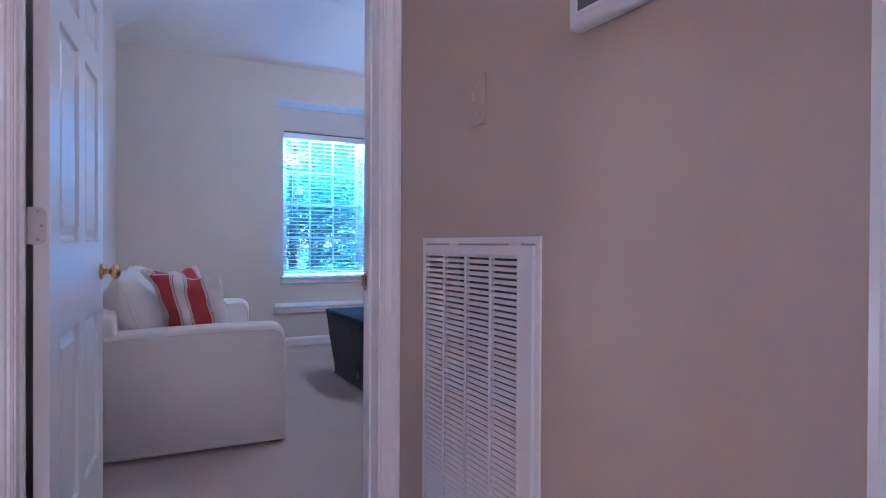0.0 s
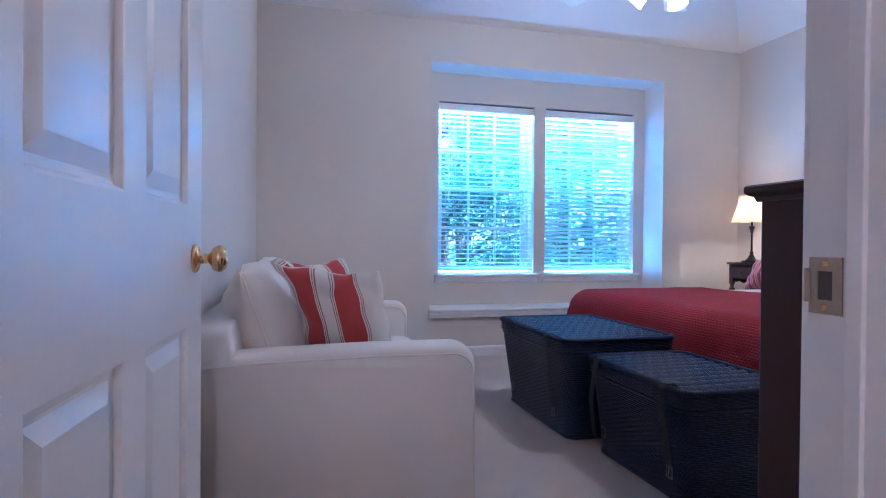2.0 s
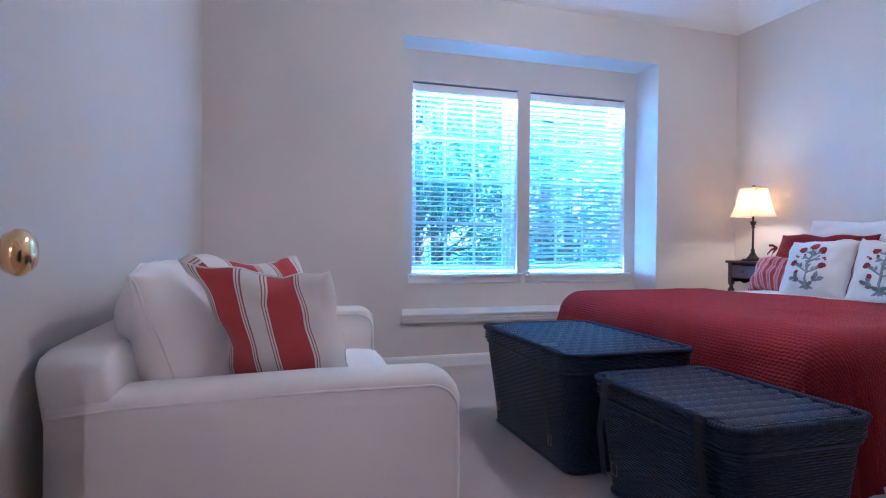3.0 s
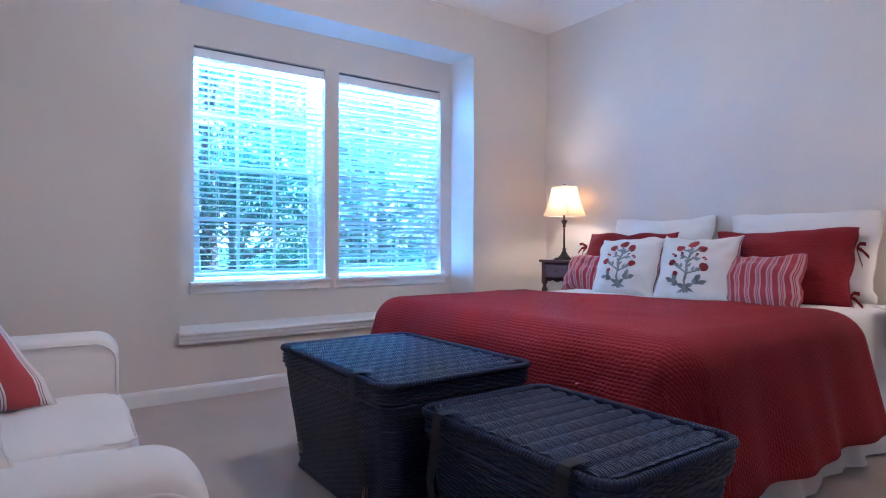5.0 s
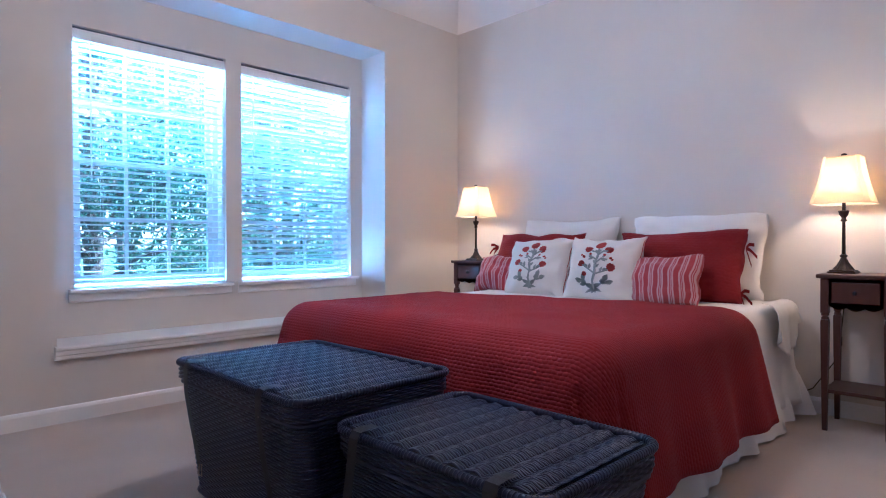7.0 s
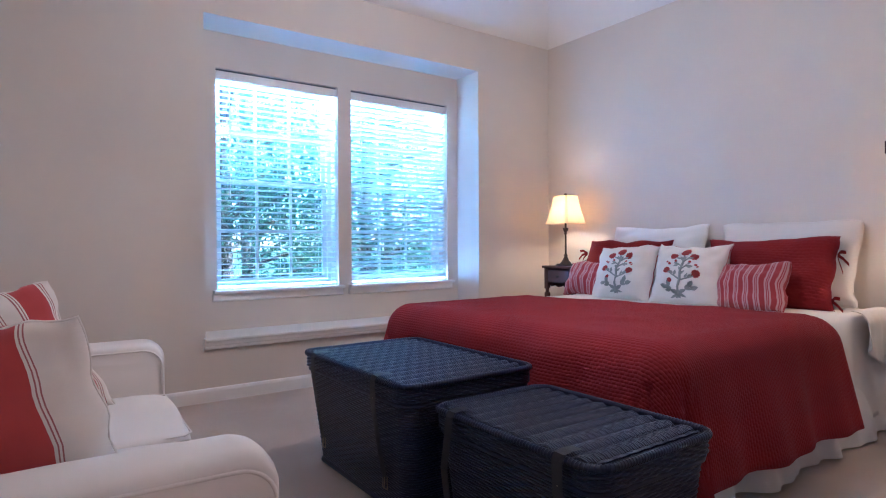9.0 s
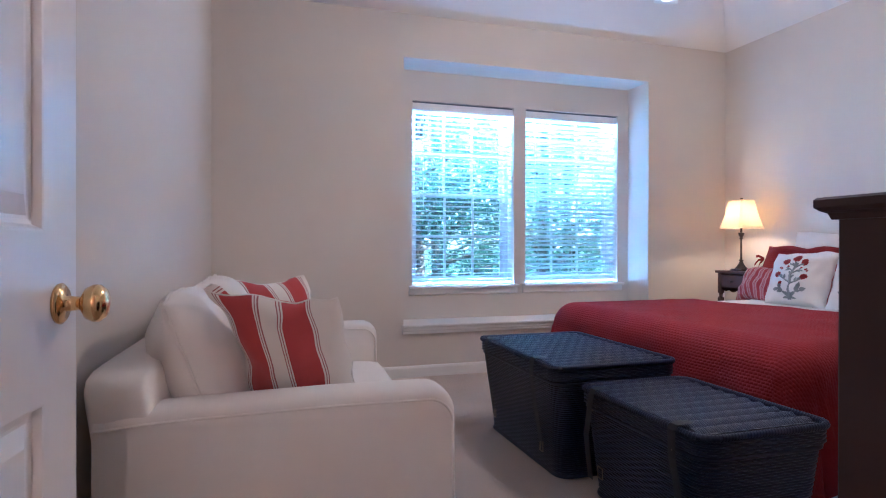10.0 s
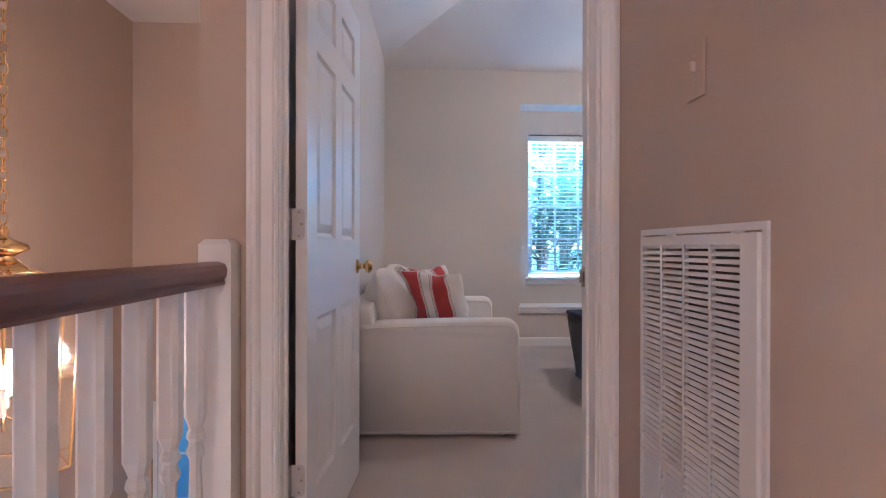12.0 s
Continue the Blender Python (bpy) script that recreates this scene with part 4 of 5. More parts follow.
def cushion_mesh(name, x0, x1, y0, y1, z0, z1, mat, power=5.0, wob=0.012, seed=0.0, lean=0.0, n=16):
    """A plump box cushion: a superellipsoid with uneven stuffing."""
    bm = bmesh.new()
    bmesh.ops.create_cube(bm, size=2)
    bmesh.ops.subdivide_edges(bm, edges=bm.edges[:], cuts=n, use_grid_fill=True)
    c = Vector(((x0 + x1) / 2, (y0 + y1) / 2, (z0 + z1) / 2))
    s = Vector(((x1 - x0) / 2, (y1 - y0) / 2, (z1 - z0) / 2))
    for v in bm.verts:
        d = v.co
        r = (abs(d.x) ** power + abs(d.y) ** power + abs(d.z) ** power) ** (-1 / power)
        p = d * r
        k = 1 + wob * 4 * noise.noise(p * 1.3 + Vector((seed, 0, 0))) + wob * noise.noise(p * 4 + Vector((seed, 1, 0)))
        q = Vector((p.x * s.x, p.y * s.y, p.z * s.z)) * k
        q.x += lean * (q.z / s.z)
        v.co = c + q
    return mesh_ob(name, bm, mat, True)


# ---- sofa ----
def sofa():
    s = thing("sofa", (0.5, 3.87, 0), "white slipcovered loveseat with piped square arms", "sofa")
    part("base", box(0.10, 0.90, 3.20, 4.56, 0.025, 0.30, 0.02), M_SLIP, s)
    for y0, y1, out in ((3.075, 3.245, 3.075), (4.515, 4.685, 4.685)):
        bm = bmesh.new()
        outline = [(0.024, 0.022), (0.940, 0.022), (0.940, 0.54)]
        for k in range(9):
            a = math.radians(90 * k / 8)
            outline.append((0.870 + 0.070 * math.cos(a), 0.572 + 0.064 * math.sin(a)))
        outline += [(0.60, 0.636), (0.30, 0.628), (0.22, 0.626), (0.14, 0.622), (0.026, 0.612)]
        loops = []
        for f, d in ((0, 0.030), (0.03, 0.017), (0.10, 0.007), (0.24, 0.002), (0.5, 0.0), (0.76, 0.002), (0.90, 0.007), (0.97, 0.017), (1, 0.030)):
            loops.append([bm.verts.new((x - d * (0.5 if z > 0.03 else 0) * (1 if x > 0.5 else 0), y0 + (y1 - y0) * f, z - (d if z > 0.3 else 0))) for x, z in outline])
        k = len(outline)
        for a, b in zip(loops, loops[1:]):
            for j in range(k):
                bm.faces.new((a[j], a[(j + 1) % k], b[(j + 1) % k], b[j]))
        bm.faces.new(loops[0])
        bm.faces.new(loops[-1])
        arm = part("arm", mesh_ob("arm", bm, M_SLIP, False), M_SLIP, s)
        arm.data.polygons.foreach_set("use_smooth", [True] * len(arm.data.polygons))
        for yy in (y0, y1):
            path = [(x - 0.013 * (x > 0.5), yy, z - 0.031 * (z > 0.3)) for x, z in outline[2:]]
            path = [(0.937, yy, 0.03)] + path
            part("piping", tube(path, 0.0042, 6), M_SLIP, arm, "", True)
        oy = y0 if out == y0 else y1
        part("hem", tube([(0.05, oy, 0.036), (0.95, oy, 0.036)], 0.0025, 5), M_SLIP, arm)
        part("foot", box(0.86, 0.92, y0 + 0.05, y1 - 0.05, 0.0, 0.024), M_CORD, s, "dark block foot")
    bk = cushion_mesh("back", 0.032, 0.19, 3.085, 4.675, 0.10, 0.712, M_SLIP, 16, 0.002, 3.0, -0.045)
    part("back", bk, M_SLIP, s)
    for y0, y1, sd in ((3.25, 3.875, 1.0), (3.885, 4.51, 2.0)):
        c = part("seat_cushion", cushion_mesh("seat_cushion", 0.20, 0.943, y0, y1, 0.29, 0.455, M_SLIP, 7, 0.008, sd), M_SLIP, s)
        part("piping", tube([(0.25, y0 + 0.02, 0.437), (0.908, y0 + 0.02, 0.437), (0.930, y0 + 0.05, 0.436), (0.930, y1 - 0.05, 0.436), (0.908, y1 - 0.02, 0.437), (0.25, y1 - 0.02, 0.437)], 0.0035, 6), M_SLIP, c, "", True)
    for y0, y1, sd, tilt in ((3.235, 3.86, 5.0, 0.03), (3.88, 4.50, 9.0, -0.02)):
        m = frame_of((0.235, (y0 + y1) / 2, 0.680), (tilt, 1, 0.02), (-0.36, 0, 1))
        c = part("back_cushion", pillow_mesh("back_cushion", m, y1 - y0 + 0.02, 0.45, 0.28, M_SLIP, 0.04, sd), M_SLIP, s)
        part("piping", seam_loop(m, y1 - y0 + 0.02, 0.45, 0.28, 0.04, sd, 0.0045), M_SLIP, c, "", True)
    part("front_panel", box(0.88, 0.915, 3.25, 4.51, 0.022, 0.29, 0.012), M_SLIP, s)
    s.rotation_euler = (0, 0, radians(-2))


sofa()
pillow("throw_pillow", (0.490, 3.362, 0.680), (0.99, -0.06, -0.10), (0, -0.32, 1), 0.365, 0.43, 0.20, M_BIGSTRIPE, "white throw pillow with wide red stripes on the sofa", 0.12, 21.0, M_SLIP, -0.34)
pillow("throw_pillow", (0.470, 4.29, 0.672), (-0.93, -0.28, 0.0), (0, 0.14, 1), 0.43, 0.45, 0.20, M_BIGSTRIPE, "white throw pillow with wide red stripes by the far arm", 0.12, 25.0, M_SLIP, 0.45)

# ---- bed ----
BX0, BX1, BY0, BY1, BZ = 2.36, 4.52, 3.275, 5.18, 0.615


QUILT_GRID = []


def drape(name, x_head, x_foot, y0, y1, top, hang_foot, hang_side, mat, r=0.07, amp=0.035, waves=9.0, step=0.028, seed=0.0, flare=0.06, puff=0.0, flare_x=None, skew=0.0):
    """A cloth laid over the bed that hangs over the foot and both sides."""
    ln, w = x_head - x_foot, y1 - y0
    ns, nw = int((ln + hang_foot) / step), int((w + 2 * hang_side) / step)
    verts, faces, uvs = [], [], []

    def fall(e):
        if e <= 0:
            return 0.0, 0.0
        if e < r * math.pi / 2:
            return r * math.sin(e / r), r * (1 - math.cos(e / r))
        return r, r + e - r * math.pi / 2

    for i in range(ns + 1):
        for j in range(nw + 1):
            q = -hang_side + (w + 2 * hang_side) * j / nw
            s0 = skew * max(0.0, min(1.0, q / w)) ** 1.3
            s = s0 + (ln + hang_foot - s0) * i / ns
            mid = q - w / 2
            ex, ey = max(0.0, s - ln + r), max(0.0, abs(mid) - w / 2 + r)
            e = math.hypot(ex, ey)
            out, drop = fall(e)
            dx, dy = (ex / e, ey / e) if e else (0, 0)
            sy = 1 if mid > 0 else -1
            bx = x_head - min(s, ln - r)
            by = (y0 + y1) / 2 + max(-w / 2 + r, min(w / 2 - r, mid))
            along = bx * abs(dy) * 1.0 + by * dx * 1.0 + math.atan2(ey, ex + 1e-6) * 0.55
            fold = drop * (amp * math.sin(waves * along * 2 + seed) + 0.6 * amp * math.sin(waves * along * 4.3 + seed * 2 + 1)) + flare * drop
            if flare_x is not None:
                fold *= max(0.0, min(1.0, (bx - flare_x) / 0.25))
            out += fold
            z = top - drop
            x, y = bx - dx * out, by + sy * dy * out
            if drop == 0:
                z += puff * noise.noise((x * 2.2 + seed, y * 2.2, 0)) + 0.4 * puff * noise.noise((x * 6 + seed, y * 6, 3))
            low = 0.008 + 0.006 * (1 + math.sin(along * 30))
            if z < low:
                x, y = x - dx * (low - z) * 0.3, y + sy * dy * (low - z) * 0.3
                z = low
            verts.append((x, y, z))
            uvs.append((q, s))
    for i in range(ns):
        for j in range(nw):
            a = i * (nw + 1) + j
            faces.append((a, a + 1, a + nw + 2, a + nw + 1))
    QUILT_GRID.append((ns + 1, nw + 1))
    ob = data_ob(name, verts, faces, mat, True)
    uv_from(ob, lambda k: uvs[k])
    so = ob.modifiers.new("thickness", 'SOLIDIFY')
    so.thickness, so.offset = 0.006, 1
    return ob


bed = thing("bed", (3.4, 4.26, 0), "king bed made up with white sheets and skirt", "bed")
part("mattress", cushion_mesh("mattress", BX0, BX1, BY0, BY1, 0.30, BZ - 0.006, M_LINEN, 14, 0.0, 1.0), M_LINEN, bed)
part("box_spring", box(BX0 + 0.02, BX1, BY0 + 0.02, BY1 - 0.02, 0.06, 0.30, 0.02), M_LINEN, bed)


def bed_skirt():
    verts, faces = [], []
    path = []
    n = 150
    L = BX1 - BX0
    for k in range(n + 1):
        path.append((BX1 - L * k / n, BY0 + 0.005, 0, -1))
    for k in range(1, 121):
        path.append((BX0 + 0.005, BY0 + (BY1 - BY0) * k / 120, -1, 0))
    for k in range(1, n + 1):
        path.append((BX0 + L * k / n, BY1 - 0.005, 0, 1))
    for k, (x, y, nx, ny) in enumerate(path):
        f = 0.55 * math.sin(k * 0.42) + 0.7 * math.sin(k * 0.19 + 1.2) + 1.3 * noise.noise((k * 0.13, 0.3, 0))
        wide = 2.6 if ny < 0 else 1.0
        for z, a in ((0.31, 0.0), (0.22, 0.014), (0.12, 0.024), (0.012, 0.032)):
            d = a * (1.1 + f) + (wide - 1) * a * 1.2
            verts.append((x + nx * d, y + ny * d, z))
    for k in range(len(path) - 1):
        for j in range(3):
            a = 4 * k + j
            faces.append((a, a + 4, a + 5, a + 1))
    return data_ob("bed_skirt", verts, faces, M_LINEN, True)


part("bed_skirt", bed_skirt(), M_LINEN, bed, "gathered white cotton bed skirt")
sheet = drape("blanket", BX1 - 0.02, BX0, BY0, BY1, BZ, 0.10, 0.50, M_LINEN, 0.06, 0.045, 6.0, 0.030, 2.0, 0.12, 0.0, 3.5)
part("blanket", sheet, M_LINEN, bed, "white cotton blanket hanging over the sides")


def sheet_fold():
    """A turned-down corner of sheet, hanging in soft folds over the bed's side."""
    verts, faces, n, m = [], [], 22, 14
    for i in range(n + 1):
        for k in range(m + 1):
            s, d = i / n, k / m
            ln = 0.10 + 0.20 * (1 - abs(2 * s - 0.85) ** 1.3 * 0.8)
            wob = 0.014 * math.sin(s * 17 + 2 * d) + 0.008 * math.sin(s * 31 + 1)
            roll = min(1.0, d * 3.2)
            verts.append((4.06 + 0.36 * s + 0.05 * d * (s - 0.5), 3.285 - 0.075 * math.sin(roll * math.pi / 2) - (0.012 + wob) * d, 0.648 - 0.028 * (1 - math.cos(roll * math.pi / 2)) - ln * max(0, d - 0.12)))
    for i in range(n):
        for k in range(m):
            a = i * (m + 1) + k
            faces.append((a, a + 1, a + m + 2, a + m + 1))
    ob = data_ob("sheet_fold", verts, faces, M_LINEN, True)
    so = ob.modifiers.new("thickness", 'SOLIDIFY')
    so.thickness = 0.004
    return ob


part("sheet_fold", sheet_fold(), M_LINEN, bed, "turned-down corner of white sheet")
q = drape("quilt", 3.70, BX0 - 0.012, BY0 - 0.050, BY1 + 0.015, BZ + 0.026, 0.52, 0.45, M_RED, 0.11, 0.042, 5.0, 0.024, 0.6, 0.21, 0.014, None, 0.26)
quilt = thing("bedspread", (3.0, 4.26, BZ), "dark red quilted bedspread folded across the bed foot", "bedspread")
q.name = "cover"
part("cover", q, M_RED, quilt)
vs, (cnt, row) = [v.co.copy() for v in q.data.vertices], QUILT_GRID[-1]
edges = [[vs[k] for k in range(row)], [vs[k * row] for k in range(cnt)], [vs[k * row + row - 1] for k in range(cnt)], [vs[(cnt - 1) * row + k] for k in range(row)]]
for e in edges:
    part("binding", tube(e[::2] + [e[-1]], 0.0055, 6), M_RED, quilt, "stitched edge binding", True)

# pillows at the head, back row first
UL = (0.03, -1, 0)
pillow("bed_pillow", (4.455, 4.74, 0.880), UL, (0.22, 0, 1), 0.80, 0.525, 0.19, M_LINEN, "white cotton euro pillow against the wall", 0.025, 31.0)
pillow("bed_pillow", (4.455, 3.81, 0.880), UL, (0.22, 0, 1), 0.83, 0.525, 0.19, M_LINEN, "white cotton euro pillow with a flanged edge", 0.025, 33.0)


def tied_pillow(y, w, side, seed):
    p, m = pillow("pillow_sham", (4.28, y, 0.822), UL, (0.34, 0, 1), w, 0.455, 0.25, M_REDPIL, "dark red stitched pillow sham with fabric ties", 0.05, seed, M_REDPIL)
    for v in (0.55, -0.75):
        o = m @ Vector((side * w / 2, v * 0.21, 0.01))
        for dy, dz in ((0.07, -0.05), (0.055, 0.02), (0.04, -0.10)):
            end = o + Vector((-0.03, -side * dy, dz))
            bm = bmesh.new()
            a = [o + Vector((0, 0, 0.011)), o.lerp(end, 0.5) + Vector((-0.012, 0, 0.022)), end + Vector((0, 0, 0.009))]
            b = [o - Vector((0, 0, 0.009)), o.lerp(end, 0.5) + Vector((-0.012, 0, 0.002)), end - Vector((0, 0, 0.011))]
            va, vb = [bm.verts.new(k) for k in a], [bm.verts.new(k) for k in b]
            for k in (0, 1):
                bm.faces.new((va[k], va[k + 1], vb[k + 1], vb[k]))
            bmesh.ops.solidify(bm, geom=bm.faces[:], thickness=0.002)
            part("tie", bm, M_REDPIL, p, "red fabric tie")


tied_pillow(4.895, 0.74, -1, 41.0)
tied_pillow(3.83, 0.77, 1, 43.0)


def embroidered(y, seed, roll):
    w, h, t = 0.50, 0.43, 0.22
    p, m = pillow("throw_pillow", (4.01, y, 0.795), (0.04, -1, roll), (0.36, 0, 1), w, h, t, M_LINEN, "white throw pillow embroidered with a red flowering stem", 0.09, seed, M_REDTHREAD)

    def on(u, v, lift=0.002):
        k = 0.72
        return m @ (pillow_point(u * k * 1.05, v * k * 1.08, 1, w, h, t, 0.09, seed) + Vector((0, 0, lift)))

    def stem(pts, r):
        part("stem", tube([on(a, b) for a, b in pts], r, 5), M_GREYTHREAD, p, "grey-green stitched stem")

    def leaf(u, v, a, ln, wd):
        bm = bmesh.new()
        c = math.cos(a), math.sin(a)
        rows = []
        for k in range(5):
            s = k / 4
            ww = wd * math.sin(math.pi * (0.12 + 0.86 * s)) * (1 - 0.25 * s)
            rows.append([bm.verts.new(on(u + c[0] * ln * s - c[1] * ww * f, v + c[1] * ln * s + c[0] * ww * f, 0.003)) for f in (-1, 0, 1)])
        for x, z in zip(rows, rows[1:]):
            for j in (0, 1):
                bm.faces.new((x[j], x[j + 1], z[j + 1], z[j]))
        bmesh.ops.solidify(bm, geom=bm.faces[:], thickness=0.001)
        part("leaf", bm, M_GREYTHREAD, p, "grey-green stitched leaf")

    def flower(u, v, r, petals=9):
        bm = bmesh.new()
        c = bm.verts.new(on(u, v, 0.005))
        ring = []
        for k in range(petals * 4):
            a = 2 * math.pi * k / (petals * 4)
            rr = r * (0.86 + 0.14 * abs(math.sin(a * petals / 2)))
            ring.append(bm.verts.new(on(u + rr * math.cos(a), v + rr * 0.95 * math.sin(a), 0.003)))
        for k in range(len(ring)):
            bm.faces.new((c, ring[k], ring[(k + 1) % len(ring)]))
        bmesh.ops.solidify(bm, geom=bm.faces[:], thickness=0.001)
        part("flower", bm, M_REDTHREAD, p, "red stitched flower head")

    stem([(0.02, -0.95), (-0.04, -0.6), (0.03, -0.3), (-0.03, 0.0), (0.03, 0.35), (0.02, 0.64)], 0.0085)
    for pts in ([(0.02, -0.35), (0.28, -0.25), (0.46, -0.15)], [(-0.02, -0.3), (-0.26, -0.14), (-0.46, -0.02)], [(0.0, 0.1), (0.2, 0.25), (0.4, 0.22)], [(0.02, 0.2), (-0.15, 0.32), (-0.28, 0.36)], [(0.05, 0.4), (0.22, 0.55), (0.36, 0.56)], [(0.05, 0.42), (-0.08, 0.52), (-0.2, 0.56)]):
        stem(pts, 0.0055)
    for u, v, r in ((0.02, 0.84, 0.19), (0.38, 0.64, 0.16), (-0.36, 0.66, 0.16), (0.54, -0.06, 0.16), (-0.54, 0.04, 0.15), (-0.36, -0.34, 0.09), (-0.46, 0.32, 0.06), (-0.56, 0.38, 0.05), (0.50, 0.30, 0.06), (0.58, 0.22, 0.05), (0.28, 0.40, 0.05), (-0.24, 0.44, 0.05)):
        flower(u, v, r)
    for u, v, a, ln, wd in ((0.0, -0.85, 0.5, 0.34, 0.09), (0.0, -0.85, 2.6, 0.34, 0.09), (0.02, -0.9, 1.2, 0.2, 0.06), (0.0, -0.9, -0.3, 0.3, 0.07), (0.0, -0.9, 3.5, 0.3, 0.07), (0.0, -0.92, -1.2, 0.16, 0.07), (0.0, -0.92, -2.0, 0.16, 0.07),
                            (0.24, -0.62, 0.6, 0.3, 0.09), (0.24, -0.62, -0.2, 0.24, 0.08), (-0.26, -0.66, 2.7, 0.3, 0.09), (-0.26, -0.66, 3.4, 0.24, 0.08), (0.2, -0.24, 1.3, 0.2, 0.06), (-0.2, -0.14, 1.6, 0.2, 0.06), (0.2, 0.25, -0.6, 0.2, 0.06), (-0.12, 0.3, 3.6, 0.2, 0.06), (0.0, -0.1, 0.8, 0.2, 0.06), (0.36, -0.55, 1.2, 0.26, 0.10), (0.44, -0.62, 0.2, 0.26, 0.10), (-0.36, -0.55, 1.9, 0.26, 0.10), (-0.46, -0.62, 2.9, 0.26, 0.10),
                            (0.02, 0.45, 1.0, 0.2, 0.06), (0.02, 0.45, 2.2, 0.2, 0.06), (0.3, -0.2, 0.9, 0.18, 0.06), (-0.28, -0.08, 2.4, 0.18, 0.06), (0.02, 0.05, 2.3, 0.2, 0.06), (0.24, 0.28, 1.2, 0.16, 0.05), (-0.2, 0.36, 2.0, 0.16, 0.05)):
        leaf(u, v, a, ln, wd)


embroidered(4.67, 51.0, 0.03)
embroidered(4.18, 55.0, -0.02)
pillow("throw_pillow", (4.13, 5.11, 0.735), UL, (0.45, 0, 1), 0.42, 0.28, 0.19, M_FINE, "small red and grey striped oblong pillow", 0.04, 61.0)
pillow("throw_pillow", (4.02, 3.785, 0.750), UL, (0.42, 0, 1), 0.41, 0.30, 0.19, M_FINE, "small red and grey striped oblong pillow", 0.04, 63.0)

# ---- wicker trunks ----


def rounded_rect(x0, x1, y0, y1, r, z, step):
    pts = []
    for cx, cy, a0 in ((x1 - r, y1 - r, 0), (x0 + r, y1 - r, 90), (x0 + r, y0 + r, 180), (x1 - r, y0 + r, 270)):
        for k in range(7):
            a = math.radians(a0 + 15 * k)
            pts.append(Vector((cx + r * math.cos(a), cy + r * math.sin(a), z)))
    out = []
    for a, b in zip(pts, pts[1:] + pts[:1]):
        n = max(1, round((b - a).length / step))
        out += [a.lerp(b, k / n) for k in range(n)]
    return out


def strands(paths, r, closed, seg=4):
    """Many thin canes joined in one mesh; each path is a list of points with a normal."""
    verts, faces = [], []
    for path in paths:
        base, n = len(verts), len(path)
        for k, (p, nrm) in enumerate(path):
            d = (path[(k + 1) % n][0] - path[k - 1][0]) if closed or 0 < k < n - 1 else (path[min(k + 1, n - 1)][0] - path[max(k - 1, 0)][0])
            side = d.cross(nrm).normalized()
            for j in range(seg):
                a = 2 * math.pi * j / seg + math.pi / 4
                verts.append(p + r * (math.cos(a) * side + math.sin(a) * nrm))
        for k in range(n if closed else n - 1):
            q = (k + 1) % n
            for j in range(seg):
                faces.append((base + k * seg + j, base + k * seg + (j + 1) % seg, base + q * seg + (j + 1) % seg, base + q * seg + j))
    return verts, faces


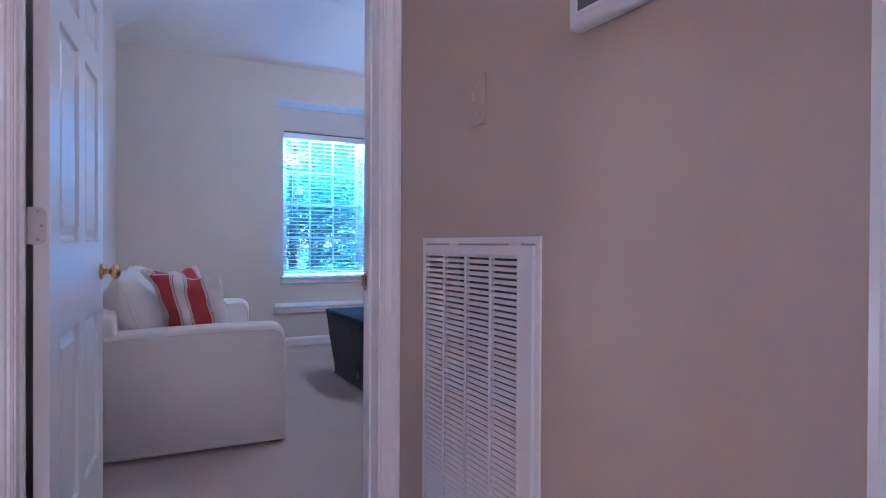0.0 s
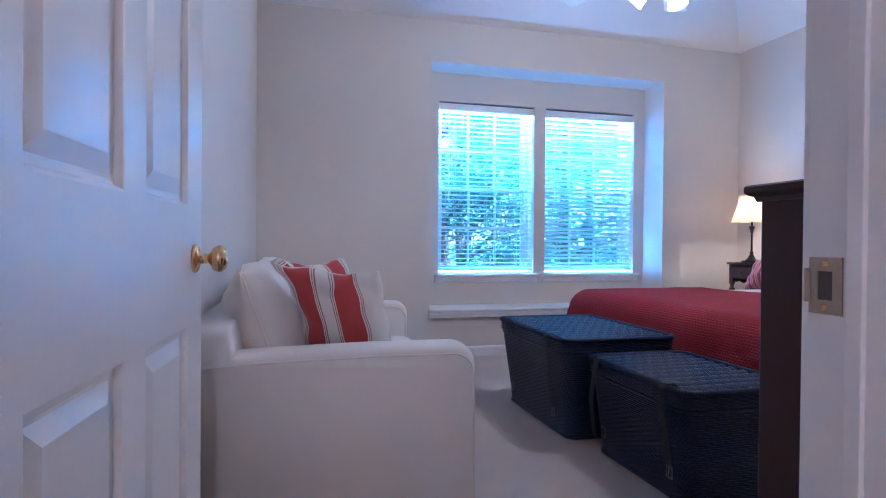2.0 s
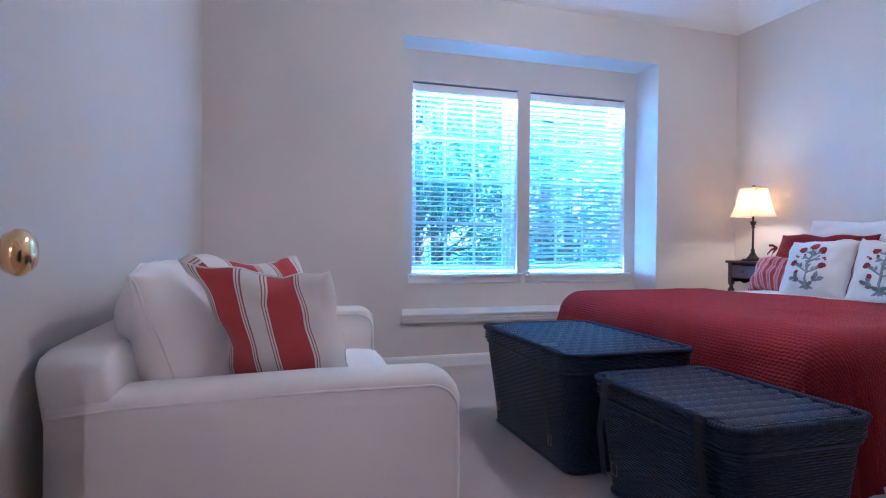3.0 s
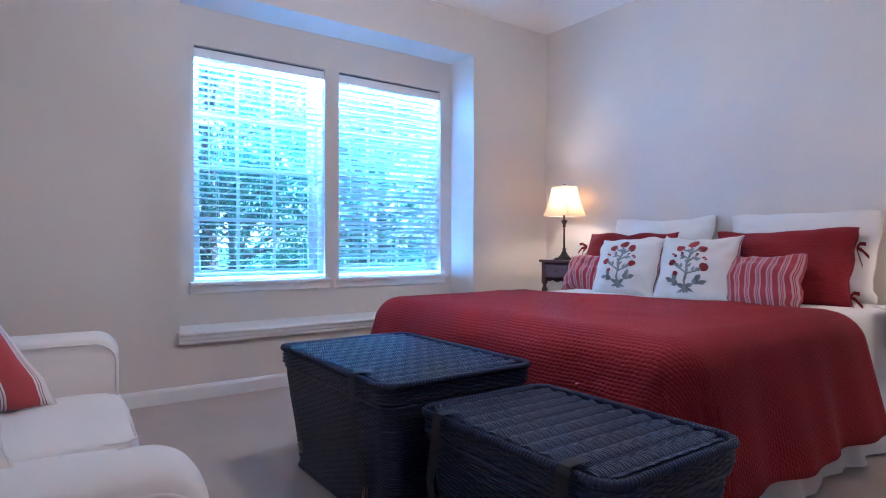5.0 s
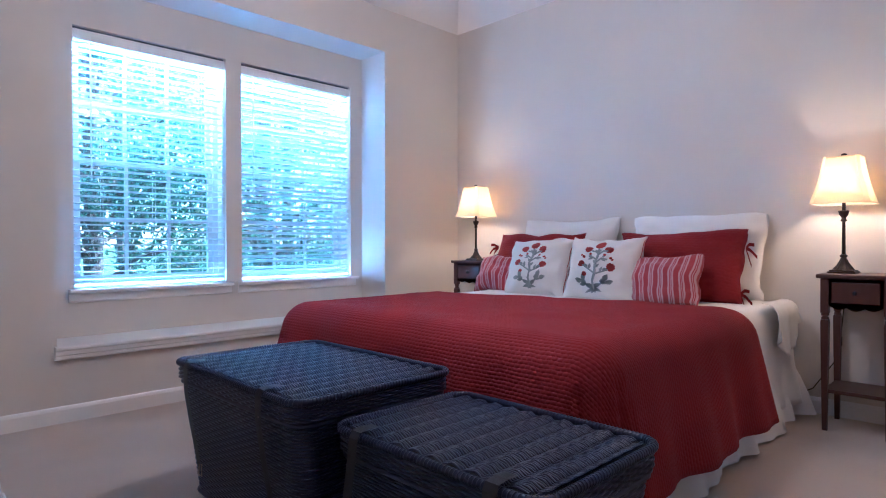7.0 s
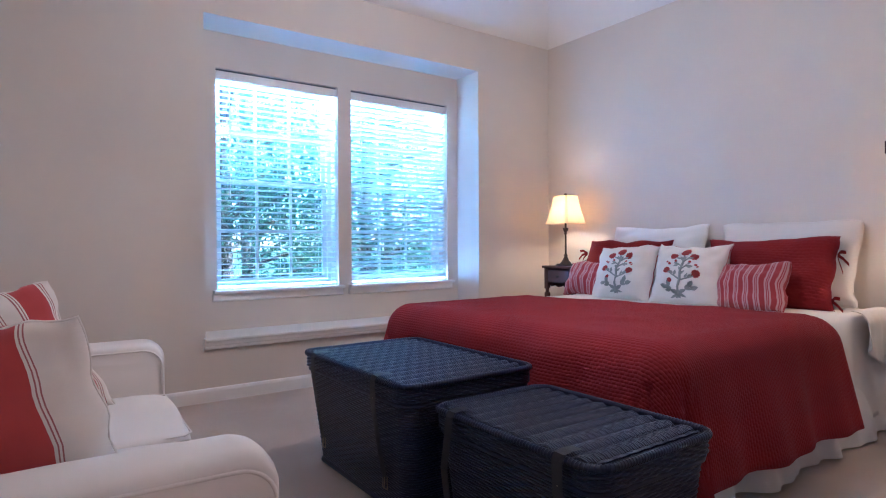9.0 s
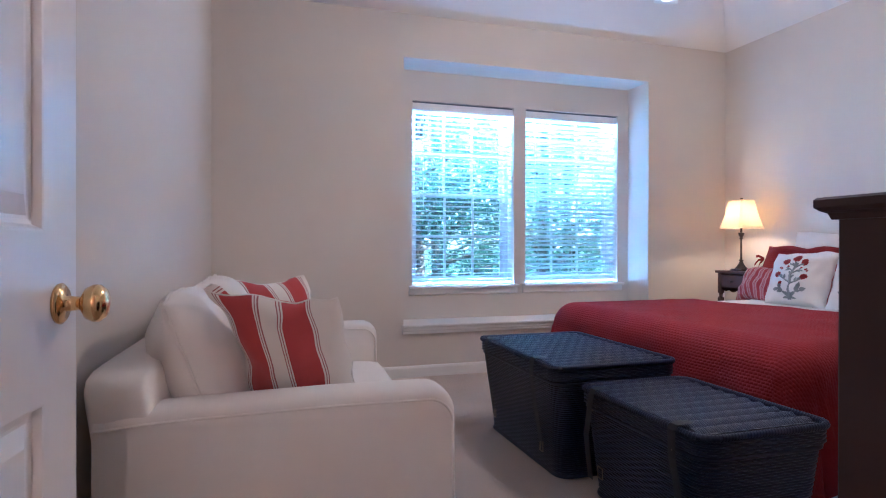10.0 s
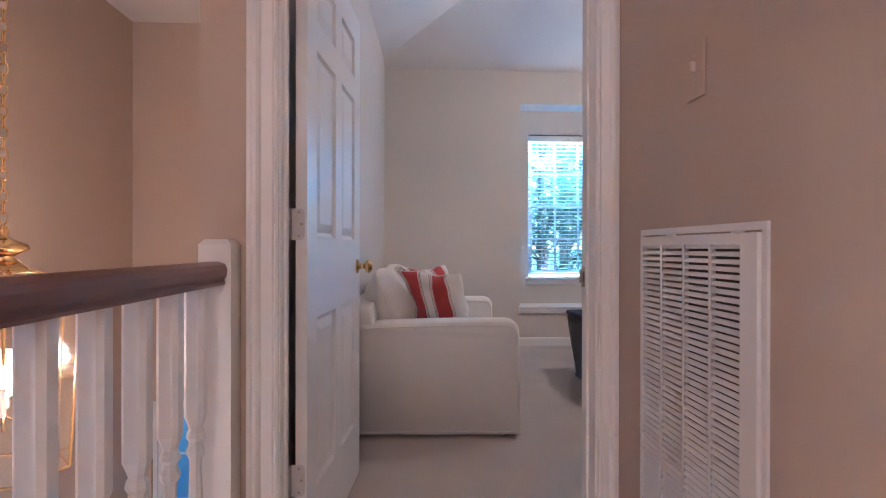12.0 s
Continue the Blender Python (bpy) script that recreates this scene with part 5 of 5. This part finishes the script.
def wicker_trunk(name, x0, x1, y0, y1, h, taper, label, straps, loose):
    """A lidded wicker trunk; the sides taper towards the floor."""
    t = thing(name, ((x0 + x1) / 2, (y0 + y1) / 2, 0), label, "trunk", "wicker trunks at the bed foot")
    lid_h, r = 0.075, 0.06
    zb = h - lid_h

    def shrink(z):
        return 0.014 + taper * (1 - z / zb)

    # sides
    paths = []
    rows = int((zb - 0.02) / 0.0095)
    stake = 0.030
    for k in range(rows):
        z = 0.012 + (zb - 0.024) * k / rows
        s = shrink(z)
        ring = rounded_rect(x0 + s, x1 - s, y0 + s, y1 - s, r, z, 0.0105)
        n = len(ring)
        if n % 2:
            ring.append(ring[-1].lerp(ring[0], 0.5))
            n += 1
        c = Vector(((x0 + x1) / 2, (y0 + y1) / 2, z))
        path, run = [], 0.0
        for i, p in enumerate(ring):
            d = ring[(i + 1) % n] - ring[i - 1]
            nr = Vector((d.y, -d.x, 0)).normalized()
            run += (p - ring[i - 1]).length if i else 0
            path.append((p + nr * 0.0019 * math.sin(run / stake * math.pi + math.pi * (k % 2)), nr))
        paths.append(path)
    v, f = strands(paths, 0.0047, True)
    weave = data_ob("side_weave", v, f, M_BLACK, True)
    tagged(weave, kind="stuff")
    body = part("body", mesh_ob("body", _shell(x0, x1, y0, y1, r - 0.004, zb, shrink), M_BLACKIN), M_BLACKIN, t, "woven black wicker body")
    part("side_weave", weave, M_BLACK, body, "woven black canes")
    for z in (0.012, zb - 0.006):
        s = shrink(z)
        part("rim", tube(rounded_rect(x0 + s - 0.004, x1 - s + 0.004, y0 + s - 0.004, y1 - s + 0.004, r, z, 0.05), 0.009, 8, True), M_BLACK, body, "", True)
    # lid
    lid = part("lid", _slab(x0 + 0.006, x1 - 0.006, y0 + 0.006, y1 - 0.006, r, zb + 0.004, h - 0.018, M_BLACKIN), M_BLACKIN, t, "flat woven lid")
    paths = []
    for k in range(7):
        z = zb + 0.010 + 0.0095 * k * (lid_h - 0.022) / 0.0665
        ring = rounded_rect(x0 + 0.002, x1 - 0.002, y0 + 0.002, y1 - 0.002, r, z, 0.0105)
        path, run = [], 0.0
        for i, p in enumerate(ring):
            d = ring[(i + 1) % len(ring)] - ring[i - 1]
            nr = Vector((d.y, -d.x, 0)).normalized()
            run += (p - ring[i - 1]).length if i else 0
            path.append((p + nr * 0.003 * math.sin(run / stake * math.pi + math.pi * (k % 2)), nr))
        paths.append(path)
    v, f = strands(paths, 0.0046, True)
    rimw = tagged(data_ob("lid_edge_weave", v, f, M_BLACK, True), kind="stuff")
    part("lid_edge_weave", rimw, M_BLACK, lid, "woven lid edge")
    # top: pairs of canes over stakes that run across the lid
    paths = []
    up = Vector((0, 0, 1))
    gap = 0.0088
    n = round((y1 - y0 - 0.08) / 0.064)
    pitch = (y1 - y0 - 0.08) / n
    bands = n
    nx = int((x1 - x0 - 0.05) / gap)
    for k in range(nx):
        x = x0 + 0.025 + gap * k
        cut = 0.05 if k < 3 or k > nx - 4 else 0.022
        n = int((y1 - y0 - 2 * cut) / 0.0075)
        path = []
        for i in range(n + 1):
            y = y0 + cut + (y1 - y0 - 2 * cut) * i / n
            band = (y - y0 - 0.04) / pitch
            lift = abs(math.sin(band * math.pi)) ** 0.8
            slant = 0.014 * (band - math.floor(band) - 0.5)
            path.append((Vector((x + slant + 0.0012 * math.sin(y * 90 + k * 2.1), y, h - 0.011 + 0.0095 * lift + 0.0009 * math.sin(k * 5.3 + 11 * band))), up))
        paths.append(path)
    v, f = strands(paths, 0.0037, False)
    topw = tagged(data_ob("top_weave", v, f, M_BLACK, True), kind="stuff")
    part("top_weave", topw, M_BLACK, lid, "twisted black canes woven in rows")
    for k in range(bands + 1):
        y = y0 + 0.04 + pitch * k
        part("stake", tube([(x0 + 0.03, y, h - 0.011), (x1 - 0.03, y, h - 0.011)], 0.0045, 6), M_BLACK, lid)
    # wrapped lid rim
    ring = rounded_rect(x0, x1, y0, y1, r, h - 0.009, 0.008)
    part("lid_rim", tube(ring, 0.011, 8, True), M_BLACK, lid, "cane-wrapped rim", True)
    part("wrapping", _coil(ring, 0.0128, 0.012), M_BLACK, lid, "", True)
    # straps over the front edge
    for y, hang, kick in straps:
        w = 0.019
        pts = [(x0 + 0.055, h + 0.010), (x0 + 0.02, h + 0.012), (x0 - 0.012, h + 0.008), (x0 - 0.022, h - 0.010), (x0 - 0.020 - kick * 0.3, h - 0.10), (x0 - 0.004 - kick * 0.8, h - 0.5 * hang), (x0 + shrink(max(0.02, h - hang)) - 0.016 - kick, h - hang)]
        bm = bmesh.new()
        rows = [[bm.verts.new((px, y + q * w - kick * 0.9 * max(0, (h - pz)) * 1.2, pz)) for q in (-1, 1)] for px, pz in pts]
        for a, b in zip(rows, rows[1:]):
            bm.faces.new((a[0], a[1], b[1], b[0]))
        bmesh.ops.solidify(bm, geom=bm.faces[:], thickness=0.003)
        st = part("strap", bm, M_STRAP, t, "black leather strap with stitching")
        part("rivet", lathe([(0.005, 0), (0.004, 0.002), (0.001, 0.003)], (x0 - 0.018, y, h - 0.075), 10, pose(0, 0, 0, 0, -90)), M_STEEL, st)
        zb2 = 0.115
        xx = x0 + shrink(zb2) - 0.018
        if not kick:
            part("buckle", tube([(xx, y - 0.017, zb2 - 0.022), (xx, y + 0.017, zb2 - 0.022), (xx, y + 0.017, zb2 + 0.022), (xx, y - 0.017, zb2 + 0.022)], 0.0026, 6, True), M_STEEL, st, "metal roller buckle")
            part("prong", tube([(xx - 0.002, y, zb2 + 0.022), (xx - 0.004, y, zb2 - 0.024)], 0.0018, 5), M_STEEL, st)
        else:
            part("buckle", tube([(xx, y - 0.017, zb2 - 0.022), (xx, y + 0.017, zb2 - 0.022), (xx, y + 0.017, zb2 + 0.022), (xx, y - 0.017, zb2 + 0.022)], 0.0026, 6, True), M_STEEL, t, "metal roller buckle")
    # rope handle on the window end
    hy = y1 - 0.004
    part("handle", tube([((x0 + x1) / 2 - 0.07, hy, zb - 0.06), ((x0 + x1) / 2 - 0.05, hy + 0.02, zb - 0.10), ((x0 + x1) / 2 + 0.05, hy + 0.02, zb - 0.10), ((x0 + x1) / 2 + 0.07, hy, zb - 0.06)], 0.008, 8), M_BLACK, t, "", True)


def _shell(x0, x1, y0, y1, r, zb, shrink):
    bm = bmesh.new()
    rows = []
    for z in (0.006, zb * 0.5, zb):
        s = shrink(z) + 0.004
        rows.append([bm.verts.new(p) for p in rounded_rect(x0 + s, x1 - s, y0 + s, y1 - s, r, z, 9)])
    for a, b in zip(rows, rows[1:]):
        for k in range(len(a)):
            bm.faces.new((a[k], a[(k + 1) % len(a)], b[(k + 1) % len(a)], b[k]))
    bm.faces.new(rows[0])
    bm.faces.new(rows[-1])
    return bm


def _slab(x0, x1, y0, y1, r, z0, z1, mat):
    bm = bmesh.new()
    rows = [[bm.verts.new(p) for p in rounded_rect(x0, x1, y0, y1, r, z, 9)] for z in (z0, z1)]
    for k in range(len(rows[0])):
        bm.faces.new((rows[0][k], rows[0][(k + 1) % len(rows[0])], rows[1][(k + 1) % len(rows[0])], rows[1][k]))
    bm.faces.new(rows[0])
    bm.faces.new(rows[1])
    return mesh_ob("lid", bm, mat)


def _coil(ring, r, pitch):
    """A thin cane wound round the rim."""
    verts, faces = [], []
    pts, n, run = [], len(ring), 0.0
    for i in range(n):
        a, b = ring[i], ring[(i + 1) % n]
        d = (b - a).normalized()
        side = Vector((d.y, -d.x, 0))
        m = 6
        for k in range(m):
            ph = run / pitch * 2 * math.pi
            pts.append((a.lerp(b, k / m) + r * 0.86 * (math.cos(ph) * side + math.sin(ph) * Vector((0, 0, 1))), (math.cos(ph) * side + math.sin(ph) * Vector((0, 0, 1)))))
            run += (b - a).length / m
    v, f = strands([pts], 0.0030, False, 3)
    return data_ob("wrapping", v, f, M_BLACK, True)


wicker_trunk("wicker_trunk", 1.585, 2.215, 3.745, 4.655, 0.515, 0.045, "large black wicker trunk with leather straps", [(4.49, 0.41, 0), (3.93, 0.41, 0)], False)
wicker_trunk("wicker_trunk", 1.675, 2.205, 2.97, 3.70, 0.448, 0.035, "smaller black wicker trunk with one loose strap", [(3.57, 0.34, 0.06), (3.09, 0.34, 0)], True)

# ---- dark chest by the door ----
dr = thing("chest_of_drawers", (1.7, 1.97, 0), "tall dark-stained wooden chest beside the door", "chest")
part("carcass", box(1.277, 2.16, 1.735, 2.222, 0.08, 1.078, 0.004), M_DRESSER, dr)
part("top", sweep([(0, 0), (0.006, 0), (0.010, 0.010), (0.018, 0.014), (0.024, 0.020), (0.024, 0.032), (0.020, 0.036), (0, 0.036)], [(1.277, 1.735, 1.074), (1.277, 2.222, 1.074), (2.16, 2.222, 1.074), (2.16, 1.735, 1.074)], lambda i: (((-1, 0, 0), (-1, 1, 0), (1, 1, 0), (1, 0, 0))[i], (0, 0, 1))), M_DRESSER, dr, "overhanging moulded top")
part("top_board", box(1.2755, 2.162, 1.735, 2.2235, 1.076, 1.1095, 0.001), M_DRESSER, dr)
part("plinth", box(1.267, 2.17, 1.735, 2.232, 0.0, 0.08, 0.004), M_DRESSER, dr)
for x0, x1 in ((1.28, 2.1575),):
    for z0, z1 in ((0.11, 0.38), (0.395, 0.62), (0.635, 0.83), (0.845, 1.03)):
        part("drawer", box(x0 + 0.02, x1 - 0.02, 2.2215, 2.235, z0, z1, 0.003), M_DRESSER, dr)

# ---- bedside tables and lamps ----


def side_table(x, y, w, d, h, label):
    """Stands with its front towards -x; x is the front, y the middle."""
    t = thing("side_table", (x + d / 2, y, 0), label, "side table", "tables beside the bed")
    part("top", box(x - 0.018, x + d + 0.01, y - w / 2 - 0.018, y + w / 2 + 0.018, h - 0.022, h, 0.006, 3), M_WOOD, t)
    leg = 0.036
    for ax in (x, x + d - leg):
        for ay in (y - w / 2, y + w / 2 - leg):
            bm = box(ax, ax + leg, ay, ay + leg, h - 0.20, h - 0.022)
            cx, cy = ax + leg / 2, ay + leg / 2
            join(bm, lathe([(0.012, h - 0.235), (0.017, h - 0.232), (0.018, h - 0.226), (0.013, h - 0.220), (0.013, h - 0.217), (0.018, h - 0.212), (0.018, h - 0.206), (0.016, h - 0.20)], (cx, cy, 0), 16))
            tp = bmesh.new()
            rows = [[tp.verts.new((cx + sx * k, cy + sy * k, z)) for sx, sy in ((-1, -1), (1, -1), (1, 1), (-1, 1))] for z, k in ((0, 0.011), (h - 0.25, 0.018), (h - 0.235, 0.016))]
            for a, b in zip(rows, rows[1:]):
                for k in range(4):
                    tp.faces.new((a[k], a[(k + 1) % 4], b[(k + 1) % 4], b[k]))
            tp.faces.new(rows[0])
            tp.faces.new(rows[2])
            join(bm, tp)
            part("leg", bm, M_WOOD, t)
    # scalloped aprons
    for side in range(3):
        bm = bmesh.new()
        n = 24
        up, lo = [], []
        for k in range(n + 1):
            f = k / n
            dip = 0.014 * abs(math.sin(3 * math.pi * f)) + 0.012 * math.sin(math.pi * f)
            a = y - w / 2 + leg + (w - 2 * leg) * f
            b = x + leg + (d - 2 * leg) * f
            p = (x + 0.004, a) if side == 0 else (b, y - w / 2 + 0.004) if side == 1 else (b, y + w / 2 - 0.016)
            up.append(bm.verts.new((*p, h - 0.022)))
            lo.append(bm.verts.new((*p, h - 0.158 - dip)))
        for k in range(n):
            bm.faces.new((up[k], up[k + 1], lo[k + 1], lo[k]))
        bmesh.ops.solidify(bm, geom=bm.faces[:], thickness=0.012)
        part("apron", bm, M_WOOD, t)
    dw = part("drawer", box(x - 0.006, x + 0.004, y - w / 2 + leg + 0.015, y + w / 2 - leg - 0.015, h - 0.145, h - 0.04, 0.003), M_WOOD, t)
    part("knob", lathe([(0.006, 0), (0.005, 0.008), (0.010, 0.014), (0.010, 0.018), (0.004, 0.022)], (x - 0.005, y, h - 0.092), 14, pose(0, 0, 0, 0, -90)), M_BRONZE, dw, "dark metal knob", True)
    part("shelf", box(x + 0.01, x + d - 0.01, y - w / 2 + 0.01, y + w / 2 - 0.01, 0.195, 0.213, 0.002), M_WOOD, t)
    return t


side_table(4.215, 2.905, 0.300, 0.31, 0.805, "small dark wooden side table with a scalloped apron")
side_table(4.245, 5.545, 0.340, 0.29, 0.825, "dark wooden nightstand with one small drawer")


def table_lamp(x, y, z, power):
    t = thing("table_lamp", (x, y, z), "bronze candlestick table lamp with lit cream shade", "lamp", "lamps beside the bed")
    part("base", boxes([(x - 0.062, x + 0.062, y - 0.062, y + 0.062, z, z + 0.010), (x - 0.055, x + 0.055, y - 0.055, y + 0.055, z + 0.010, z + 0.018)], 0.002), M_BRONZE, t, "stepped square bronze base")
    bell = lathe([(0.050, 0.018), (0.046, 0.026), (0.032, 0.042), (0.022, 0.060), (0.015, 0.076), (0.012, 0.082), (0.018, 0.088), (0.018, 0.094), (0.010, 0.100)], (x, y, z), 28)
    for k, v in enumerate(bell.verts):
        if 0.02 < v.co.z - z < 0.08 and k % 2:
            v.co.x, v.co.y = x + (v.co.x - x) * 0.93, y + (v.co.y - y) * 0.93
    part("bell", bell, M_BRONZE, t, "fluted bronze bell")
    part("stem", lathe([(0.0095, 0.100), (0.0075, 0.27), (0.0075, 0.275)], (x, y, z), 12), M_BRONZE, t, "slender bronze stem", True)
    part("cup", lathe([(0.008, 0.270), (0.016, 0.276), (0.012, 0.284), (0.010, 0.290), (0.020, 0.305), (0.024, 0.322), (0.025, 0.328), (0.010, 0.330)], (x, y, z), 24), M_BRONZE, t, "", True)
    part("socket", lathe([(0.009, 0.330), (0.009, 0.390), (0.016, 0.392), (0.016, 0.43)], (x, y, z), 14), M_BRONZE, t, "", True)
    part("bulb", lathe([(0.012, 0.43), (0.02, 0.445), (0.029, 0.47), (0.030, 0.485), (0.022, 0.507), (0.006, 0.515)], (x, y, z), 16), M_BULB, t, "lit bulb", True).visible_shadow = False
    b0, b1, s0, s1 = 0.132, 0.078, 0.365, 0.605
    bm = bmesh.new()
    rows = []
    for k in range(6):
        f = k / 5
        r = b0 + (b1 - b0) * f - 0.006 * math.sin(math.pi * f)
        c = 0.16 * r
        rows.append([bm.verts.new((x + px, y + py, z + s0 + (s1 - s0) * f)) for px, py in ((r, -r + c), (r, r - c), (r - c, r), (-r + c, r), (-r, r - c), (-r, -r + c), (-r + c, -r), (r - c, -r))])
    for a, b in zip(rows, rows[1:]):
        for k in range(8):
            bm.faces.new((a[k], a[(k + 1) % 8], b[(k + 1) % 8], b[k]))
    bmesh.ops.solidify(bm, geom=bm.faces[:], thickness=0.0012)
    shade = part("shade", bm, M_SHADE, t, "tapered square cream silk shade")
    for zz, r in ((s0, b0), (s1, b1)):
        c = 0.16 * r
        part("trim", tube([(x + px, y + py, z + zz) for px, py in ((r, -r + c), (r, r - c), (r - c, r), (-r + c, r), (-r, r - c), (-r, -r + c), (-r + c, -r), (r - c, -r))], 0.0028, 6, True), M_SHADE, shade)
    part("harp", tube([(x + 0.02, y, z + 0.40), (x + 0.045, y, z + 0.46), (x + 0.03, y, z + 0.56), (x, y, z + 0.60), (x - 0.03, y, z + 0.56), (x - 0.045, y, z + 0.46), (x - 0.02, y, z + 0.40)], 0.0018, 5), M_BRONZE, t)
    part("finial", lathe([(0.004, 0.598), (0.010, 0.606), (0.013, 0.616), (0.013, 0.624), (0.008, 0.628)], (x, y, z), 14), M_BRONZE, t, "", True)
    lamp("bulb_light", (x, y, z + 0.48), power, WARM, 0.045)


table_lamp(4.375, 2.985, 0.805, LAMP_POWER)
table_lamp(4.335, 5.545, 0.825, LAMP_POWER)
tagged(mesh_ob("lamp_cord", tube([(4.43, 2.98, 0.81), (4.535, 3.0, 0.78), (4.545, 3.02, 0.55), (4.53, 3.03, 0.42), (4.54, 3.06, 0.30), (4.535, 3.16, 0.14), (4.54, 3.25, 0.09), (4.54, 3.34, 0.02)], 0.003, 6), M_CORD, True), "thin black lamp flex hanging behind the table", "cable")
tagged(mesh_ob("cord_switch", box(4.515, 4.530, 3.018, 3.040, 0.40, 0.45, 0.004), M_CORD), "small black inline switch on the lamp flex", "switch")
tagged(mesh_ob("lamp_cord", tube([(4.39, 5.575, 0.835), (4.44, 5.52, 0.835), (4.50, 5.46, 0.87), (4.53, 5.40, 0.90), (4.54, 5.36, 0.86), (4.545, 5.34, 0.5), (4.545, 5.34, 0.02)], 0.003, 6), M_CORD, True), "thin black lamp flex behind the nightstand", "cable")

# ---- ceiling fan ----


def ceiling_fan(x, y, z):
    t = thing("ceiling_fan", (x, y, CZ + 0.42), "white five-blade ceiling fan with lit glass shades", "ceiling fan")
    top = CZ + 0.42
    part("canopy", lathe([(0.07, top - 0.002), (0.07, top - 0.03), (0.03, top - 0.06)], (x, y, 0), 24), M_FANW, t, "", True)
    part("downrod", lathe([(0.012, z + 0.10), (0.012, top - 0.05)], (x, y, 0), 12), M_FANW, t, "", True)
    part("motor", lathe([(0.03, z + 0.12), (0.09, z + 0.11), (0.115, z + 0.08), (0.115, z + 0.01), (0.09, z - 0.02), (0.05, z - 0.03)], (x, y, 0), 32), M_FANW, t, "", True)
    for k in range(5):
        m = pose(x, y, z, 0, 0, 121.5 + 72 * k)
        bm = bmesh.new()
        n = 12
        edge = []
        for i in range(n + 1):
            f = i / n
            edge.append((0.20 + 0.45 * f, 0.052 + 0.016 * f))
        outline = edge + [(0.66, 0.055), (0.662, 0.0), (0.655, -0.055)] + [(a, -b) for a, b in edge[::-1]]
        loops = [[bm.verts.new((a, b, 0.012 * (b / 0.06) + dz)) for a, b in outline] for dz in (0, 0.006)]
        bm.faces.new(loops[0])
        bm.faces.new(loops[1])
        for i in range(len(outline)):
            j = (i + 1) % len(outline)
            bm.faces.new((loops[0][i], loops[0][j], loops[1][j], loops[1][i]))
        bm.transform(m)
        blade = part("blade", bm, M_FANW, t, "white fan blade")
        iron = box(0.10, 0.24, -0.018, 0.018, -0.008, 0.0, 0.002)
        iron.transform(m)
        part("blade_iron", iron, M_BRASS, blade, "metal blade bracket")
    part("light_hub", lathe([(0.05, z - 0.03), (0.055, z - 0.06), (0.045, z - 0.09), (0.015, z - 0.11)], (x, y, 0), 24), M_STEEL, t, "", True)
    for k in range(4):
        a = math.radians(90 * k + 35)
        d = Vector((math.cos(a), math.sin(a), 0))
        o = Vector((x, y, z - 0.06)) + d * 0.05
        part("light_arm", tube([o, o + d * 0.03 + Vector((0, 0, 0.01)), o + d * 0.055 - Vector((0, 0, 0.005))], 0.007, 8), M_STEEL, t)
        gm = Matrix.Translation(o + d * 0.055 - Vector((0, 0, 0.005))) @ (d * 0.75 - Vector((0, 0, 0.66))).to_track_quat('Z', 'Y').to_matrix().to_4x4()
        bm = lathe([(0.018, 0), (0.026, 0.012), (0.040, 0.04), (0.047, 0.07), (0.050, 0.095), (0.056, 0.115)], (0, 0, 0), 24)
        bm.faces.ensure_lookup_table()
        bm.transform(gm)
        part("glass_shade", bm, M_FROST, t, "lit frosted tulip glass shade", True).visible_shadow = False
    lamp("fan_light", (x, y, z - 0.17), FAN_POWER, FAN_COLOR, 0.10)


ceiling_fan(2.31, 4.0, 2.51)
